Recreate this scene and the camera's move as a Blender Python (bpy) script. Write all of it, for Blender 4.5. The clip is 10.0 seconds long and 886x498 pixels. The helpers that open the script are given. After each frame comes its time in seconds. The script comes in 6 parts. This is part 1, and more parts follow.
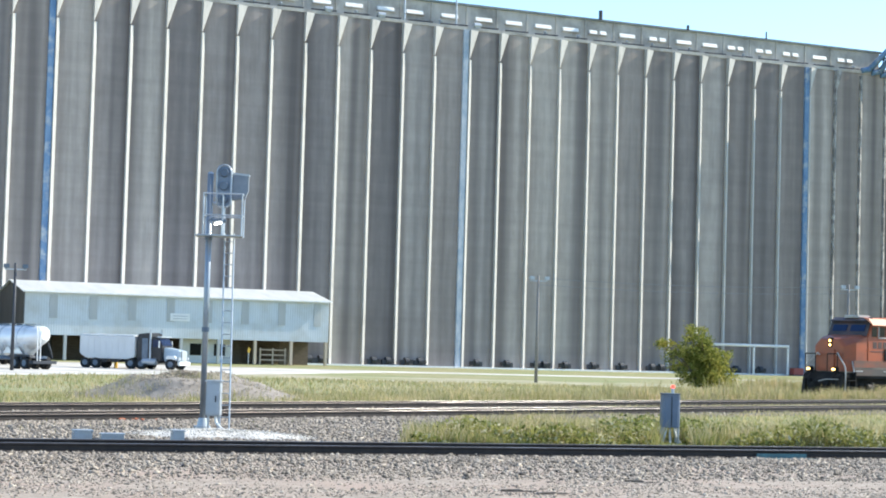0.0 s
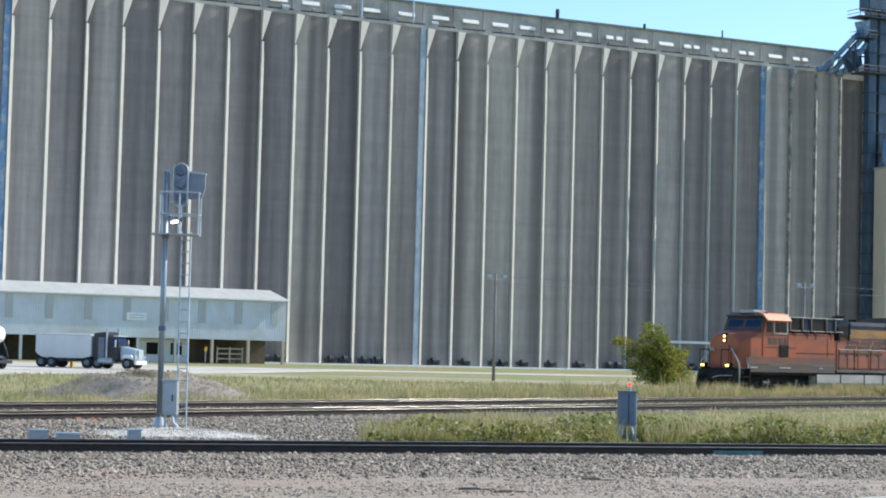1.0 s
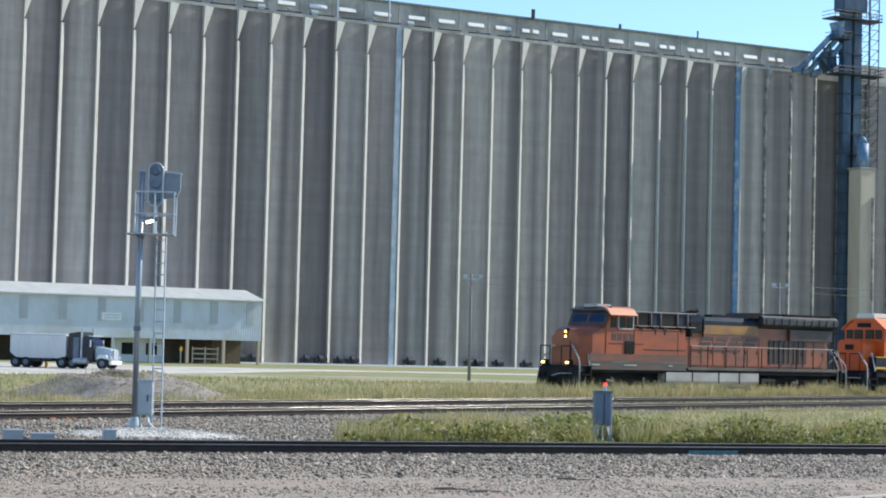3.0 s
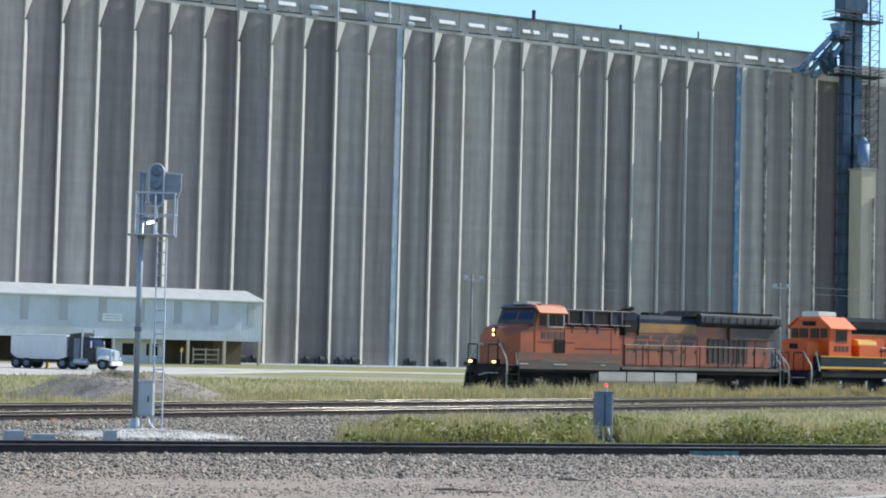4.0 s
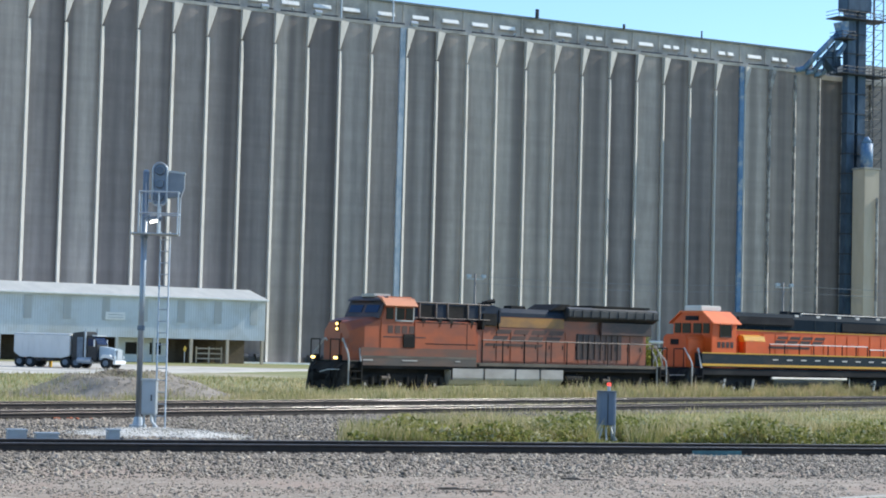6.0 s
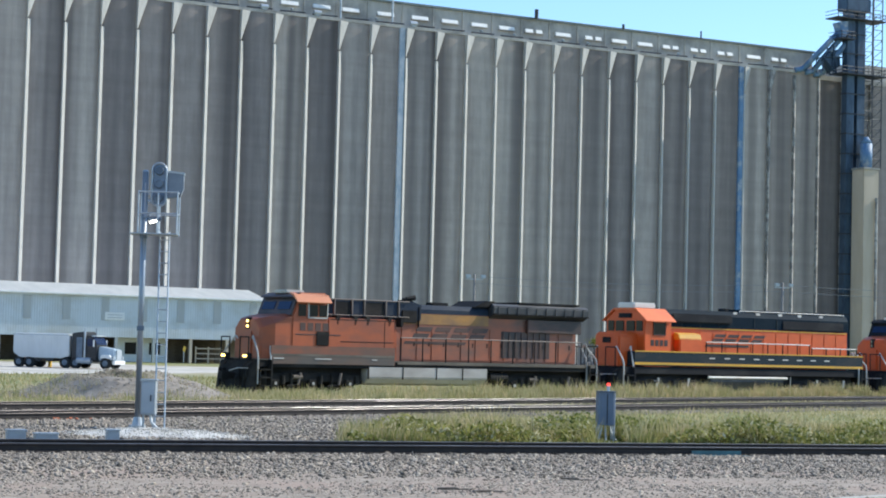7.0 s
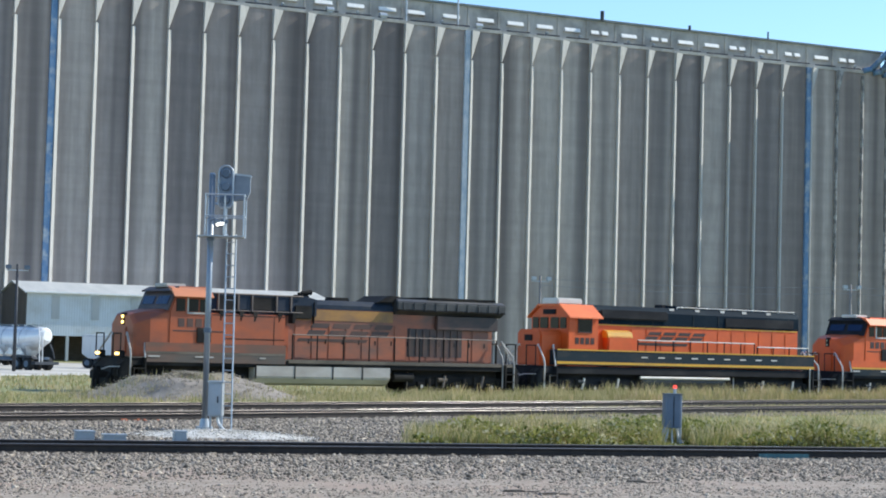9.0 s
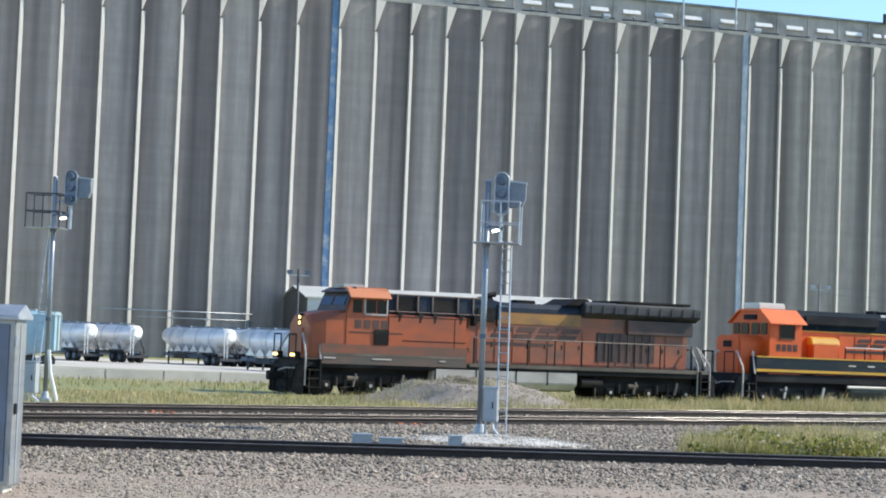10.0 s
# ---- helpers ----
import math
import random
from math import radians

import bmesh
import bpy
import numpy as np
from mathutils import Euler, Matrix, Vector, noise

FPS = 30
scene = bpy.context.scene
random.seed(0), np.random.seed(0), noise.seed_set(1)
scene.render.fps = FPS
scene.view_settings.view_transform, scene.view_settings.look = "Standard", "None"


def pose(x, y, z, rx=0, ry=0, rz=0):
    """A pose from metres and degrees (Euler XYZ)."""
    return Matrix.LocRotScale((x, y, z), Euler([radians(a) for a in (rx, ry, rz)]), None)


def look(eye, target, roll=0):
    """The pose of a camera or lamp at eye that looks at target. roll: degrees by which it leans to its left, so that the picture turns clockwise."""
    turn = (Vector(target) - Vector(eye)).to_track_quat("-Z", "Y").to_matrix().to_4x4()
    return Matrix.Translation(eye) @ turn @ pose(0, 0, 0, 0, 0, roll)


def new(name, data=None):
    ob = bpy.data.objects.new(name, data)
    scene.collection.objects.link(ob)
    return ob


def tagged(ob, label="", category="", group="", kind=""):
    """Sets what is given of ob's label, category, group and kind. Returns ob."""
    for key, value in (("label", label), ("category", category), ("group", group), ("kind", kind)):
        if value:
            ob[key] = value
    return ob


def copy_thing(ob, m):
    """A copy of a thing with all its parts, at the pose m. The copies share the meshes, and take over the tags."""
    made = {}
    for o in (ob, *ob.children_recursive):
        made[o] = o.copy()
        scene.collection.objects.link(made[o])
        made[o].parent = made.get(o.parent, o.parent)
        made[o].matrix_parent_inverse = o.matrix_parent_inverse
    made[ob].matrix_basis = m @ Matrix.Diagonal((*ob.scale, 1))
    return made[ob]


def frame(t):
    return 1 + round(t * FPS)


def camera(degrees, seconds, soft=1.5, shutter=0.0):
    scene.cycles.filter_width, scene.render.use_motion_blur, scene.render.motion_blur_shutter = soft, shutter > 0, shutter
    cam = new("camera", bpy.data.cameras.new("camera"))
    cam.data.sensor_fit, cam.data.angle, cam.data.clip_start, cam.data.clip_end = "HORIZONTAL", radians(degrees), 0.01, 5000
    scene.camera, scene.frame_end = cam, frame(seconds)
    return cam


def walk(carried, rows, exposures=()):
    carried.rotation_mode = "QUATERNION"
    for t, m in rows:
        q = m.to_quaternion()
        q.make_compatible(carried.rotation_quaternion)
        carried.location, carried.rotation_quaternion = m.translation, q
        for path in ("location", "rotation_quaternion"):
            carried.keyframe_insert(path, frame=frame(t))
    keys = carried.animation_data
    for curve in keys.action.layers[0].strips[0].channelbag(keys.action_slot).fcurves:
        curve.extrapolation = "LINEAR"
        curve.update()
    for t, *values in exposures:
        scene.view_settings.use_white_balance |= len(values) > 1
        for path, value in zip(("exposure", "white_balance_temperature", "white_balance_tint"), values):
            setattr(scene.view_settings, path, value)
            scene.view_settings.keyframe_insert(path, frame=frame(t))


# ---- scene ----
# camera: stands still above the near gravel, pans with the train
EYE = (0.0, 0.0, 2.25)


def aim(yaw, pitch, roll):
    return pose(*EYE, 0, 0, yaw) @ pose(0, 0, 0, pitch) @ pose(0, 0, 0, 0, roll) @ pose(0, 0, 0, 90)


cam = camera(26.0, 10.0, soft=1.9)
walk(cam, [(t, aim(*a)) for t, a in (
    (0, (1.882, 2.934, -1.6)), (0.2, (1.853, 2.925, -1.6)), (0.4, (1.535, 2.91, -1.6)), (0.5, (1.239, 2.907, -1.6)),
    (0.7, (0.763, 2.912, -1.55)), (1, (0.605, 2.919, -1.46)), (1.2, (0.56, 2.925, -1.46)), (1.5, (0.4, 2.935, -1.45)),
    (2, (0.319, 2.919, -1.4)), (2.3, (0.245, 2.922, -1.42)), (2.5, (-0.121, 2.927, -1.45)), (4, (-0.101, 2.957, -1.43)),
    (4.5, (-0.027, 2.94, -1.457)), (5, (0, 2.933, -1.48)), (5.5, (-0.002, 2.93, -1.49)), (7, (-0.025, 2.935, -1.48)),
    (7.5, (-0.015, 2.938, -1.43)), (8, (-0.013, 2.943, -1.41)), (8.5, (0.067, 2.942, -1.413)), (8.6, (0.447, 2.943, -1.43)),
    (8.8, (0.975, 2.945, -1.46)), (8.9, (1.386, 2.946, -1.48)), (9, (1.939, 2.947, -1.54)), (9.1, (2.66, 2.945, -1.63)),
    (9.2, (3.5, 2.95, -1.74)), (9.3, (4.28, 2.955, -1.85)), (9.4, (4.945, 2.955, -1.93)), (9.5, (5.501, 2.955, -2.0)),
    (9.6, (7.07, 2.945, -2.05)), (9.7, (8.317, 2.93, -2.1)), (9.8, (8.82, 2.915, -2.15)), (9.9, (9.34, 2.9, -2.18)),
    (10, (10.15, 2.885, -2.22)))], exposures=[(0.0, 1.14, 6850, 6), (0.5, 0.83, 6850, 6), (1.0, 0.65, 6780, 6), (1.5, 0.6, 6750, 6), (2.5, 0.6, 6700, 6), (4.0, 0.6, 6640, 6), (7.0, 0.59, 6500, 6), (9.0, 0.58, 6530, 6), (9.5, 0.58, 6680, 7), (10.0, 0.70, 6850, 7)])

# light: clear midday sky, sun from the far right
SUN_PHI, SUN_EL = 22.0, 38.0
sun_way = Vector((math.cos(radians(SUN_PHI)) * math.cos(radians(SUN_EL)), math.sin(radians(SUN_PHI)) * math.cos(radians(SUN_EL)), math.sin(radians(SUN_EL))))
world = bpy.data.worlds.new("sky")
scene.world = world
world.use_nodes = True
wt = world.node_tree
sky = wt.nodes.new("ShaderNodeTexSky")
sky.sky_type = "NISHITA"
sky.sun_disc = False
sky.sun_elevation = radians(SUN_EL)
sky.sun_rotation = radians(90 - SUN_PHI)
sky.air_density = 1.0
sky.dust_density = 0.1
sky.ozone_density = 6.3
bg = wt.nodes["Background"]
bg.inputs[1].default_value = 0.15
wt.links.new(sky.outputs[0], bg.inputs[0])
sun = new("sun", bpy.data.lights.new("sun", "SUN"))
sun.data.energy = 3.6
sun.data.angle = radians(0.55)
sun.data.color = (1.0, 0.95, 0.87)
sun.matrix_world = look((0, 0, 80), Vector((0, 0, 80)) - sun_way)


# ---- materials ----
def ramp(nt, fac, stops):
    r = nt.nodes.new("ShaderNodeValToRGB")
    while len(r.color_ramp.elements) < len(stops):
        r.color_ramp.elements.new(0.5)
    for e, (p, c) in zip(r.color_ramp.elements, stops):
        e.position, e.color = p, (*c, 1)
    nt.links.new(fac, r.inputs[0])
    return r.outputs[0]


def noise_fac(nt, scale, stretch=(1, 1, 1), detail=5, rough=0.6, space="Object"):
    tc = nt.nodes.new("ShaderNodeTexCoord")
    mp = nt.nodes.new("ShaderNodeMapping")
    mp.inputs["Scale"].default_value = stretch
    nz = nt.nodes.new("ShaderNodeTexNoise")
    nz.inputs["Scale"].default_value = scale
    nz.inputs["Detail"].default_value = detail
    nz.inputs["Roughness"].default_value = rough
    nt.links.new(tc.outputs[space], mp.inputs[0])
    nt.links.new(mp.outputs[0], nz.inputs[0])
    return nz.outputs[0]


def mix(nt, a, b, fac, mode="MIX"):
    m = nt.nodes.new("ShaderNodeMix")
    m.data_type, m.blend_type = "RGBA", mode
    for sock, val in ((m.inputs[0], fac), (m.inputs[6], a), (m.inputs[7], b)):
        if isinstance(val, (int, float)):
            sock.default_value = val
        elif isinstance(val, tuple):
            sock.default_value = (*val, 1)
        else:
            nt.links.new(val, sock)
    return m.outputs[2]


def mat(name, stops, scale=3.0, stretch=(1, 1, 1), rough=0.8, metal=0.0, bump=0.2, bump_scale=None, stain=None,
        stain_scale=0.5, stain_stretch=(1, 1, 1), stain_range=(0.45, 0.7), island=0.0, random_object=0.0):
    """stops: two or three base colours spread by fine noise; stain: a colour laid on by coarse noise."""
    m = bpy.data.materials.new(name)
    m.use_nodes = True
    nt = m.node_tree
    b = nt.nodes["Principled BSDF"]
    fine = noise_fac(nt, scale, stretch)
    n = len(stops)
    col = ramp(nt, fine, [(0.3 + 0.4 * i / max(1, n - 1), c) for i, c in enumerate(stops)])
    if stain:
        big = noise_fac(nt, stain_scale, stain_stretch, 4)
        fac = ramp(nt, big, [(stain_range[0], (0, 0, 0)), (stain_range[1], (1, 1, 1))])
        col = mix(nt, col, stain, fac)
    if island or random_object:
        src = nt.nodes.new("ShaderNodeNewGeometry").outputs["Random Per Island"] if island else nt.nodes.new("ShaderNodeObjectInfo").outputs["Random"]
        amt = island or random_object
        col = mix(nt, col, ramp(nt, src, [(0.0, (1 - amt,) * 3), (1.0, (1 + amt,) * 3)]), 1.0, "MULTIPLY")
    nt.links.new(col, b.inputs["Base Color"])
    b.inputs["Roughness"].default_value = rough
    b.inputs["Metallic"].default_value = metal
    if bump:
        bp = nt.nodes.new("ShaderNodeBump")
        bp.inputs["Strength"].default_value = bump
        bp.inputs["Distance"].default_value = 0.03
        nt.links.new(noise_fac(nt, bump_scale or scale * 3, stretch), bp.inputs["Height"])
        nt.links.new(bp.outputs[0], b.inputs["Normal"])
    return m


def glow(name, color, strength):
    m = bpy.data.materials.new(name)
    m.use_nodes = True
    b = m.node_tree.nodes["Principled BSDF"]
    b.inputs["Base Color"].default_value = (*color, 1)
    b.inputs["Emission Color"].default_value = (*color, 1)
    b.inputs["Emission Strength"].default_value = strength
    return m


def glass(name, color, rough=0.05):
    m = mat(name, [color, tuple(c * 1.4 for c in color)], 0.8, rough=rough, bump=0.0)
    m.node_tree.nodes["Principled BSDF"].inputs["Specular IOR Level"].default_value = 0.8
    return m


def concrete_bins():
    m = bpy.data.materials.new("silo_concrete")
    m.use_nodes = True
    nt = m.node_tree
    b = nt.nodes["Principled BSDF"]
    base = ramp(nt, noise_fac(nt, 0.9, (1, 1, 0.5)), [(0.3, (0.392, 0.347, 0.315)), (0.7, (0.458, 0.408, 0.372))])
    # long rain streaks, pour lifts, and a tone of its own for every bin
    streak = ramp(nt, noise_fac(nt, 0.33, (1.0, 0.0, 0.014), 2.5, 0.5), [(0.42, (0, 0, 0)), (0.66, (0.92, 0.92, 0.92))])
    fine = ramp(nt, noise_fac(nt, 0.9, (1.0, 0.0, 0.09), 5, 0.65), [(0.44, (0, 0, 0)), (0.72, (0.42, 0.42, 0.42))])
    col = mix(nt, base, (0.158, 0.14, 0.135), streak)
    col = mix(nt, col, (0.185, 0.16, 0.15), fine)
    lifts = ramp(nt, noise_fac(nt, 1.0, (0.02, 0.02, 0.75), 3), [(0.35, (0.93, 0.93, 0.93)), (0.65, (1.04, 1.04, 1.04))])
    col = mix(nt, col, lifts, 1.0, "MULTIPLY")
    oi = nt.nodes.new("ShaderNodeObjectInfo")
    col = mix(nt, col, ramp(nt, oi.outputs["Random"], [(0.0, (0.62, 0.61, 0.63)), (0.3, (0.84, 0.81, 0.80)), (0.5, (0.95, 0.95, 0.95)), (0.75, (1.06, 1.02, 0.98)), (1.0, (1.16, 1.14, 1.1))]), 1.0, "MULTIPLY")
    nt.links.new(col, b.inputs["Base Color"])
    b.inputs["Roughness"].default_value = 0.92
    bp = nt.nodes.new("ShaderNodeBump")
    bp.inputs["Strength"].default_value = 0.25
    bp.inputs["Distance"].default_value = 0.05
    nt.links.new(noise_fac(nt, 2.0, (1, 1, 1.5)), bp.inputs["Height"])
    nt.links.new(bp.outputs[0], b.inputs["Normal"])
    return m


M = {
    "bins": concrete_bins(),
    "rib": mat("pale_limewashed_concrete", [(0.43, 0.42, 0.395), (0.53, 0.52, 0.495)], 2.0, (1, 1, 0.2), stain=(0.36, 0.345, 0.32), stain_scale=0.8, stain_stretch=(1, 1, 0.3), stain_range=(0.58, 0.75)),
    "rib_worn": mat("flaking_limewash", [(0.26, 0.25, 0.24), (0.5, 0.49, 0.47)], 1.2, (1, 1, 0.8), stain=(0.2, 0.195, 0.19), stain_scale=0.8, stain_stretch=(1, 1, 0.9), stain_range=(0.45, 0.55)),
    "blue_paint": mat("faded_blue_paint", [(0.08, 0.17, 0.31), (0.155, 0.27, 0.42)], 1.5, (1, 1, 0.5), rough=0.6, stain=(0.36, 0.40, 0.44), stain_scale=0.7, stain_range=(0.5, 0.68)),
    "pale_blue": mat("weathered_pale_blue_paint", [(0.25, 0.33, 0.42), (0.5, 0.54, 0.58)], 1.2, (1, 1, 0.5), rough=0.7),
    "leg_blue": mat("dark_blue_steel", [(0.03, 0.052, 0.085), (0.065, 0.11, 0.165)], 1.2, (1, 1, 0.4), rough=0.5, metal=0.3),
    "steel_dark": mat("dark_steel", [(0.03, 0.035, 0.045), (0.07, 0.075, 0.085)], 2.0, rough=0.6, metal=0.4),
    "gallery": mat("gallery_concrete", [(0.40, 0.375, 0.335), (0.50, 0.475, 0.43)], 1.0, (1, 1, 0.4), stain=(0.24, 0.23, 0.21), stain_scale=0.3),
    "roof_cap": mat("dark_roof_flashing", [(0.12, 0.15, 0.15), (0.2, 0.23, 0.23)], 1.0, rough=0.6),
    "tan": mat("tan_painted_concrete", [(0.49, 0.405, 0.305), (0.57, 0.48, 0.375)], 0.6, (1, 1, 0.3)),
    "white": mat("white_paint", [(0.72, 0.72, 0.70), (0.82, 0.82, 0.80)], 2.0, rough=0.55, bump=0.05),
    "sheet": mat("pale_blue_grey_sheet_metal", [(0.52, 0.57, 0.60), (0.59, 0.635, 0.665)], 0.7, (1, 1, 0.2), rough=0.5, bump=0.05, stain=(0.45, 0.46, 0.44), stain_scale=0.25),
    "sheet_dull": mat("dull_grey_sheet_metal", [(0.38, 0.40, 0.40), (0.46, 0.47, 0.46)], 1.0, (1, 1, 0.2), rough=0.6, bump=0.05),
    "sheet_roof": mat("galvanised_roof_sheet", [(0.52, 0.54, 0.54), (0.66, 0.67, 0.66)], 0.8, (1, 0.3, 1), rough=0.5, metal=0.2, bump=0.05),
    "brown": mat("brown_gable_cladding", [(0.055, 0.05, 0.045), (0.10, 0.09, 0.08)], 1.0, (1, 1, 0.2), rough=0.7),
    # near-black tone: the shade inside the shed bays is put into the colour
    "dark": mat("shade_toned_interior", [(0.03, 0.03, 0.03), (0.06, 0.055, 0.05)], 1.0),
    "wood_grey": mat("silvered_timber", [(0.17, 0.16, 0.15), (0.25, 0.235, 0.22)], 2.0, (1, 1, 6)),
    "wood": mat("weathered_timber", [(0.10, 0.075, 0.05), (0.18, 0.14, 0.10)], 2.0, (1, 1, 6)),
    "dirt": mat("dry_dirt_and_fines", [(0.24, 0.19, 0.142), (0.44, 0.362, 0.285)], 2.2, bump=0.6, bump_scale=20, stain=(0.37, 0.275, 0.21), stain_scale=0.3, stain_range=(0.45, 0.65)),
    "ballast_bed": mat("ballast_fines", [(0.085, 0.07, 0.054), (0.22, 0.185, 0.145)], 7.0, bump=0.9, bump_scale=12),
    "stone": mat("crushed_stone", [(0.17, 0.14, 0.108), (0.37, 0.315, 0.25)], 4.0, bump=0.2, island=0.72),
    "stone_pale": mat("pale_limestone_chips", [(0.48, 0.455, 0.41), (0.66, 0.63, 0.58)], 4.0, bump=0.3, island=0.25),
    "turf": mat("dry_field_grass", [(0.18, 0.175, 0.07), (0.30, 0.275, 0.135), (0.36, 0.315, 0.175)], 1.5, bump=0.6, stain=(0.22, 0.245, 0.095), stain_scale=0.08, stain_range=(0.42, 0.6)),
    "road": mat("pale_concrete_road", [(0.52, 0.49, 0.43), (0.64, 0.61, 0.55)], 0.8, bump=0.2, stain=(0.36, 0.34, 0.3), stain_scale=0.15),
    "rail_side": mat("rusty_rail_side", [(0.018, 0.014, 0.013), (0.045, 0.033, 0.027)], 4.0, rough=0.75),
    "rail_top": mat("polished_rail_head", [(0.05, 0.043, 0.04), (0.22, 0.2, 0.19)], 0.28, (1, 1, 1), rough=0.4, metal=0.6, bump=0.0),
    # brighter rail head colour that stands in for the glint along the rails
    "rail_glint": mat("bright_glint_rail_head", [(0.22, 0.205, 0.2), (0.5, 0.48, 0.47)], 0.5, (1, 1, 1), rough=0.36, metal=0.75, bump=0.0),
    "tie": mat("oiled_timber_tie", [(0.04, 0.034, 0.03), (0.12, 0.10, 0.085)], 3.0, (1, 6, 1), random_object=0.3),
    "galv": mat("galvanised_steel", [(0.36, 0.40, 0.44), (0.52, 0.55, 0.58)], 3.0, rough=0.45, metal=0.5, bump=0.03),
    # this and the next: darker copies of galv with shade put into the colour
    "mast": mat("shade_dimmed_galvanised_mast", [(0.22, 0.25, 0.28), (0.34, 0.37, 0.40)], 3.0, (1, 1, 0.3), rough=0.4, metal=0.5, bump=0.03),
    "galv_dark": mat("shaded_blue_grey_steel", [(0.10, 0.13, 0.17), (0.16, 0.2, 0.25)], 3.0, rough=0.5, metal=0.4, bump=0.03),
    "case_grey": mat("grey_painted_case", [(0.36, 0.40, 0.43), (0.45, 0.49, 0.52)], 2.0, rough=0.45, bump=0.05, stain=(0.25, 0.26, 0.27), stain_scale=1.0),
    "alu": mat("brushed_aluminium_case", [(0.25, 0.27, 0.29), (0.33, 0.35, 0.37)], 1.0, (1, 1, 8), rough=0.4, metal=0.5, bump=0.05, stain=(0.42, 0.41, 0.38), stain_scale=1.2),
    "black": mat("black_hood_paint", [(0.012, 0.012, 0.014), (0.03, 0.03, 0.033)], 2.0, rough=0.5, bump=0.05),
    "splinter": mat("bleached_splintered_timber", [(0.10, 0.08, 0.06), (0.24, 0.2, 0.16)], 6.0, (1, 5, 1)),
    "head": mat("blue_grey_signal_head", [(0.16, 0.21, 0.28), (0.24, 0.29, 0.36)], 3.0, rough=0.5, metal=0.2, bump=0.03),
    "cover": mat("dull_grey_cover_sheet", [(0.19, 0.22, 0.26), (0.26, 0.29, 0.32)], 3.0, rough=0.6, metal=0.2, bump=0.03),
    "lens": glass("dark_lens", (0.03, 0.04, 0.05)),
    "lamp_white": glow("lit_white_lamp", (1.0, 0.93, 0.8), 6.0),
    "lamp_yellow": glow("lit_headlight", (1.0, 0.66, 0.2), 3.2),
    "lamp_red": glow("lit_red_lamp", (0.9, 0.06, 0.04), 1.3),
    "tyre": mat("black_rubber", [(0.012, 0.012, 0.012), (0.03, 0.03, 0.03)], 5.0, rough=0.9),
    "tank": mat("aluminium_tank_shell", [(0.74, 0.75, 0.75), (0.84, 0.84, 0.83)], 0.8, (0.3, 1, 1), rough=0.32, metal=0.2, bump=0.05, stain=(0.5, 0.49, 0.47), stain_scale=0.5),
    "light_blue": mat("pale_blue_car_paint", [(0.24, 0.40, 0.46), (0.34, 0.50, 0.55)], 1.0, rough=0.5, stain=(0.3, 0.33, 0.32), stain_scale=0.5),
    "trailer": mat("pale_trailer_panel", [(0.58, 0.585, 0.57), (0.68, 0.685, 0.67)], 1.0, (1, 1, 0.3), rough=0.4, bump=0.05),
    "orange_mark": mat("orange_marking_paint", [(0.5, 0.12, 0.05), (0.6, 0.2, 0.1)], 5.0, rough=0.8),
    "yellow": mat("yellow_paint", [(0.6, 0.36, 0.04), (0.7, 0.45, 0.07)], 3.0, rough=0.6),
    "red": mat("dull_red_paint", [(0.25, 0.05, 0.04), (0.35, 0.08, 0.06)], 3.0, rough=0.6),
}


def loco_paint(name, color, dirt, amount):
    return mat(name, [tuple(c * 0.85 for c in color), color], 1.0, rough=0.5, bump=0.03, stain=dirt, stain_scale=0.8, stain_stretch=(0.6, 1, 1.2), stain_range=amount)


OLD = {"orange": loco_paint("faded_orange_paint", (0.46, 0.105, 0.035), (0.22, 0.075, 0.045), (0.4, 0.75)),
       "roof": loco_paint("sooty_dark_navy_paint", (0.02, 0.034, 0.058), (0.06, 0.064, 0.075), (0.45, 0.75)),
       "band": loco_paint("faded_yellow_paint", (0.50, 0.24, 0.05), (0.2, 0.11, 0.06), (0.4, 0.7)),
       "sill": loco_paint("dusty_grey_sill", (0.10, 0.083, 0.068), (0.2, 0.16, 0.13), (0.4, 0.7)),
       # lighter copy of the body orange, with sunlight put into the colour
       "visor": loco_paint("sunlit_tone_orange", (0.60, 0.20, 0.085), (0.48, 0.18, 0.09), (0.4, 0.7)),
       "under": loco_paint("dusty_running_gear", (0.014, 0.013, 0.013), (0.05, 0.044, 0.038), (0.45, 0.75)),
       "letters": loco_paint("dull_black_lettering", (0.075, 0.042, 0.035), (0.15, 0.07, 0.045), (0.45, 0.75)),
       "rail": loco_paint("worn_grey_handrail", (0.55, 0.52, 0.48), (0.35, 0.31, 0.28), (0.4, 0.7)),
       "stripe": loco_paint("dusty_sill_stripe", (0.10, 0.08, 0.06), (0.2, 0.16, 0.12), (0.4, 0.7)),
       "tankpaint": loco_paint("dusty_fuel_tank", (0.52, 0.485, 0.445), (0.36, 0.32, 0.285), (0.4, 0.65))}
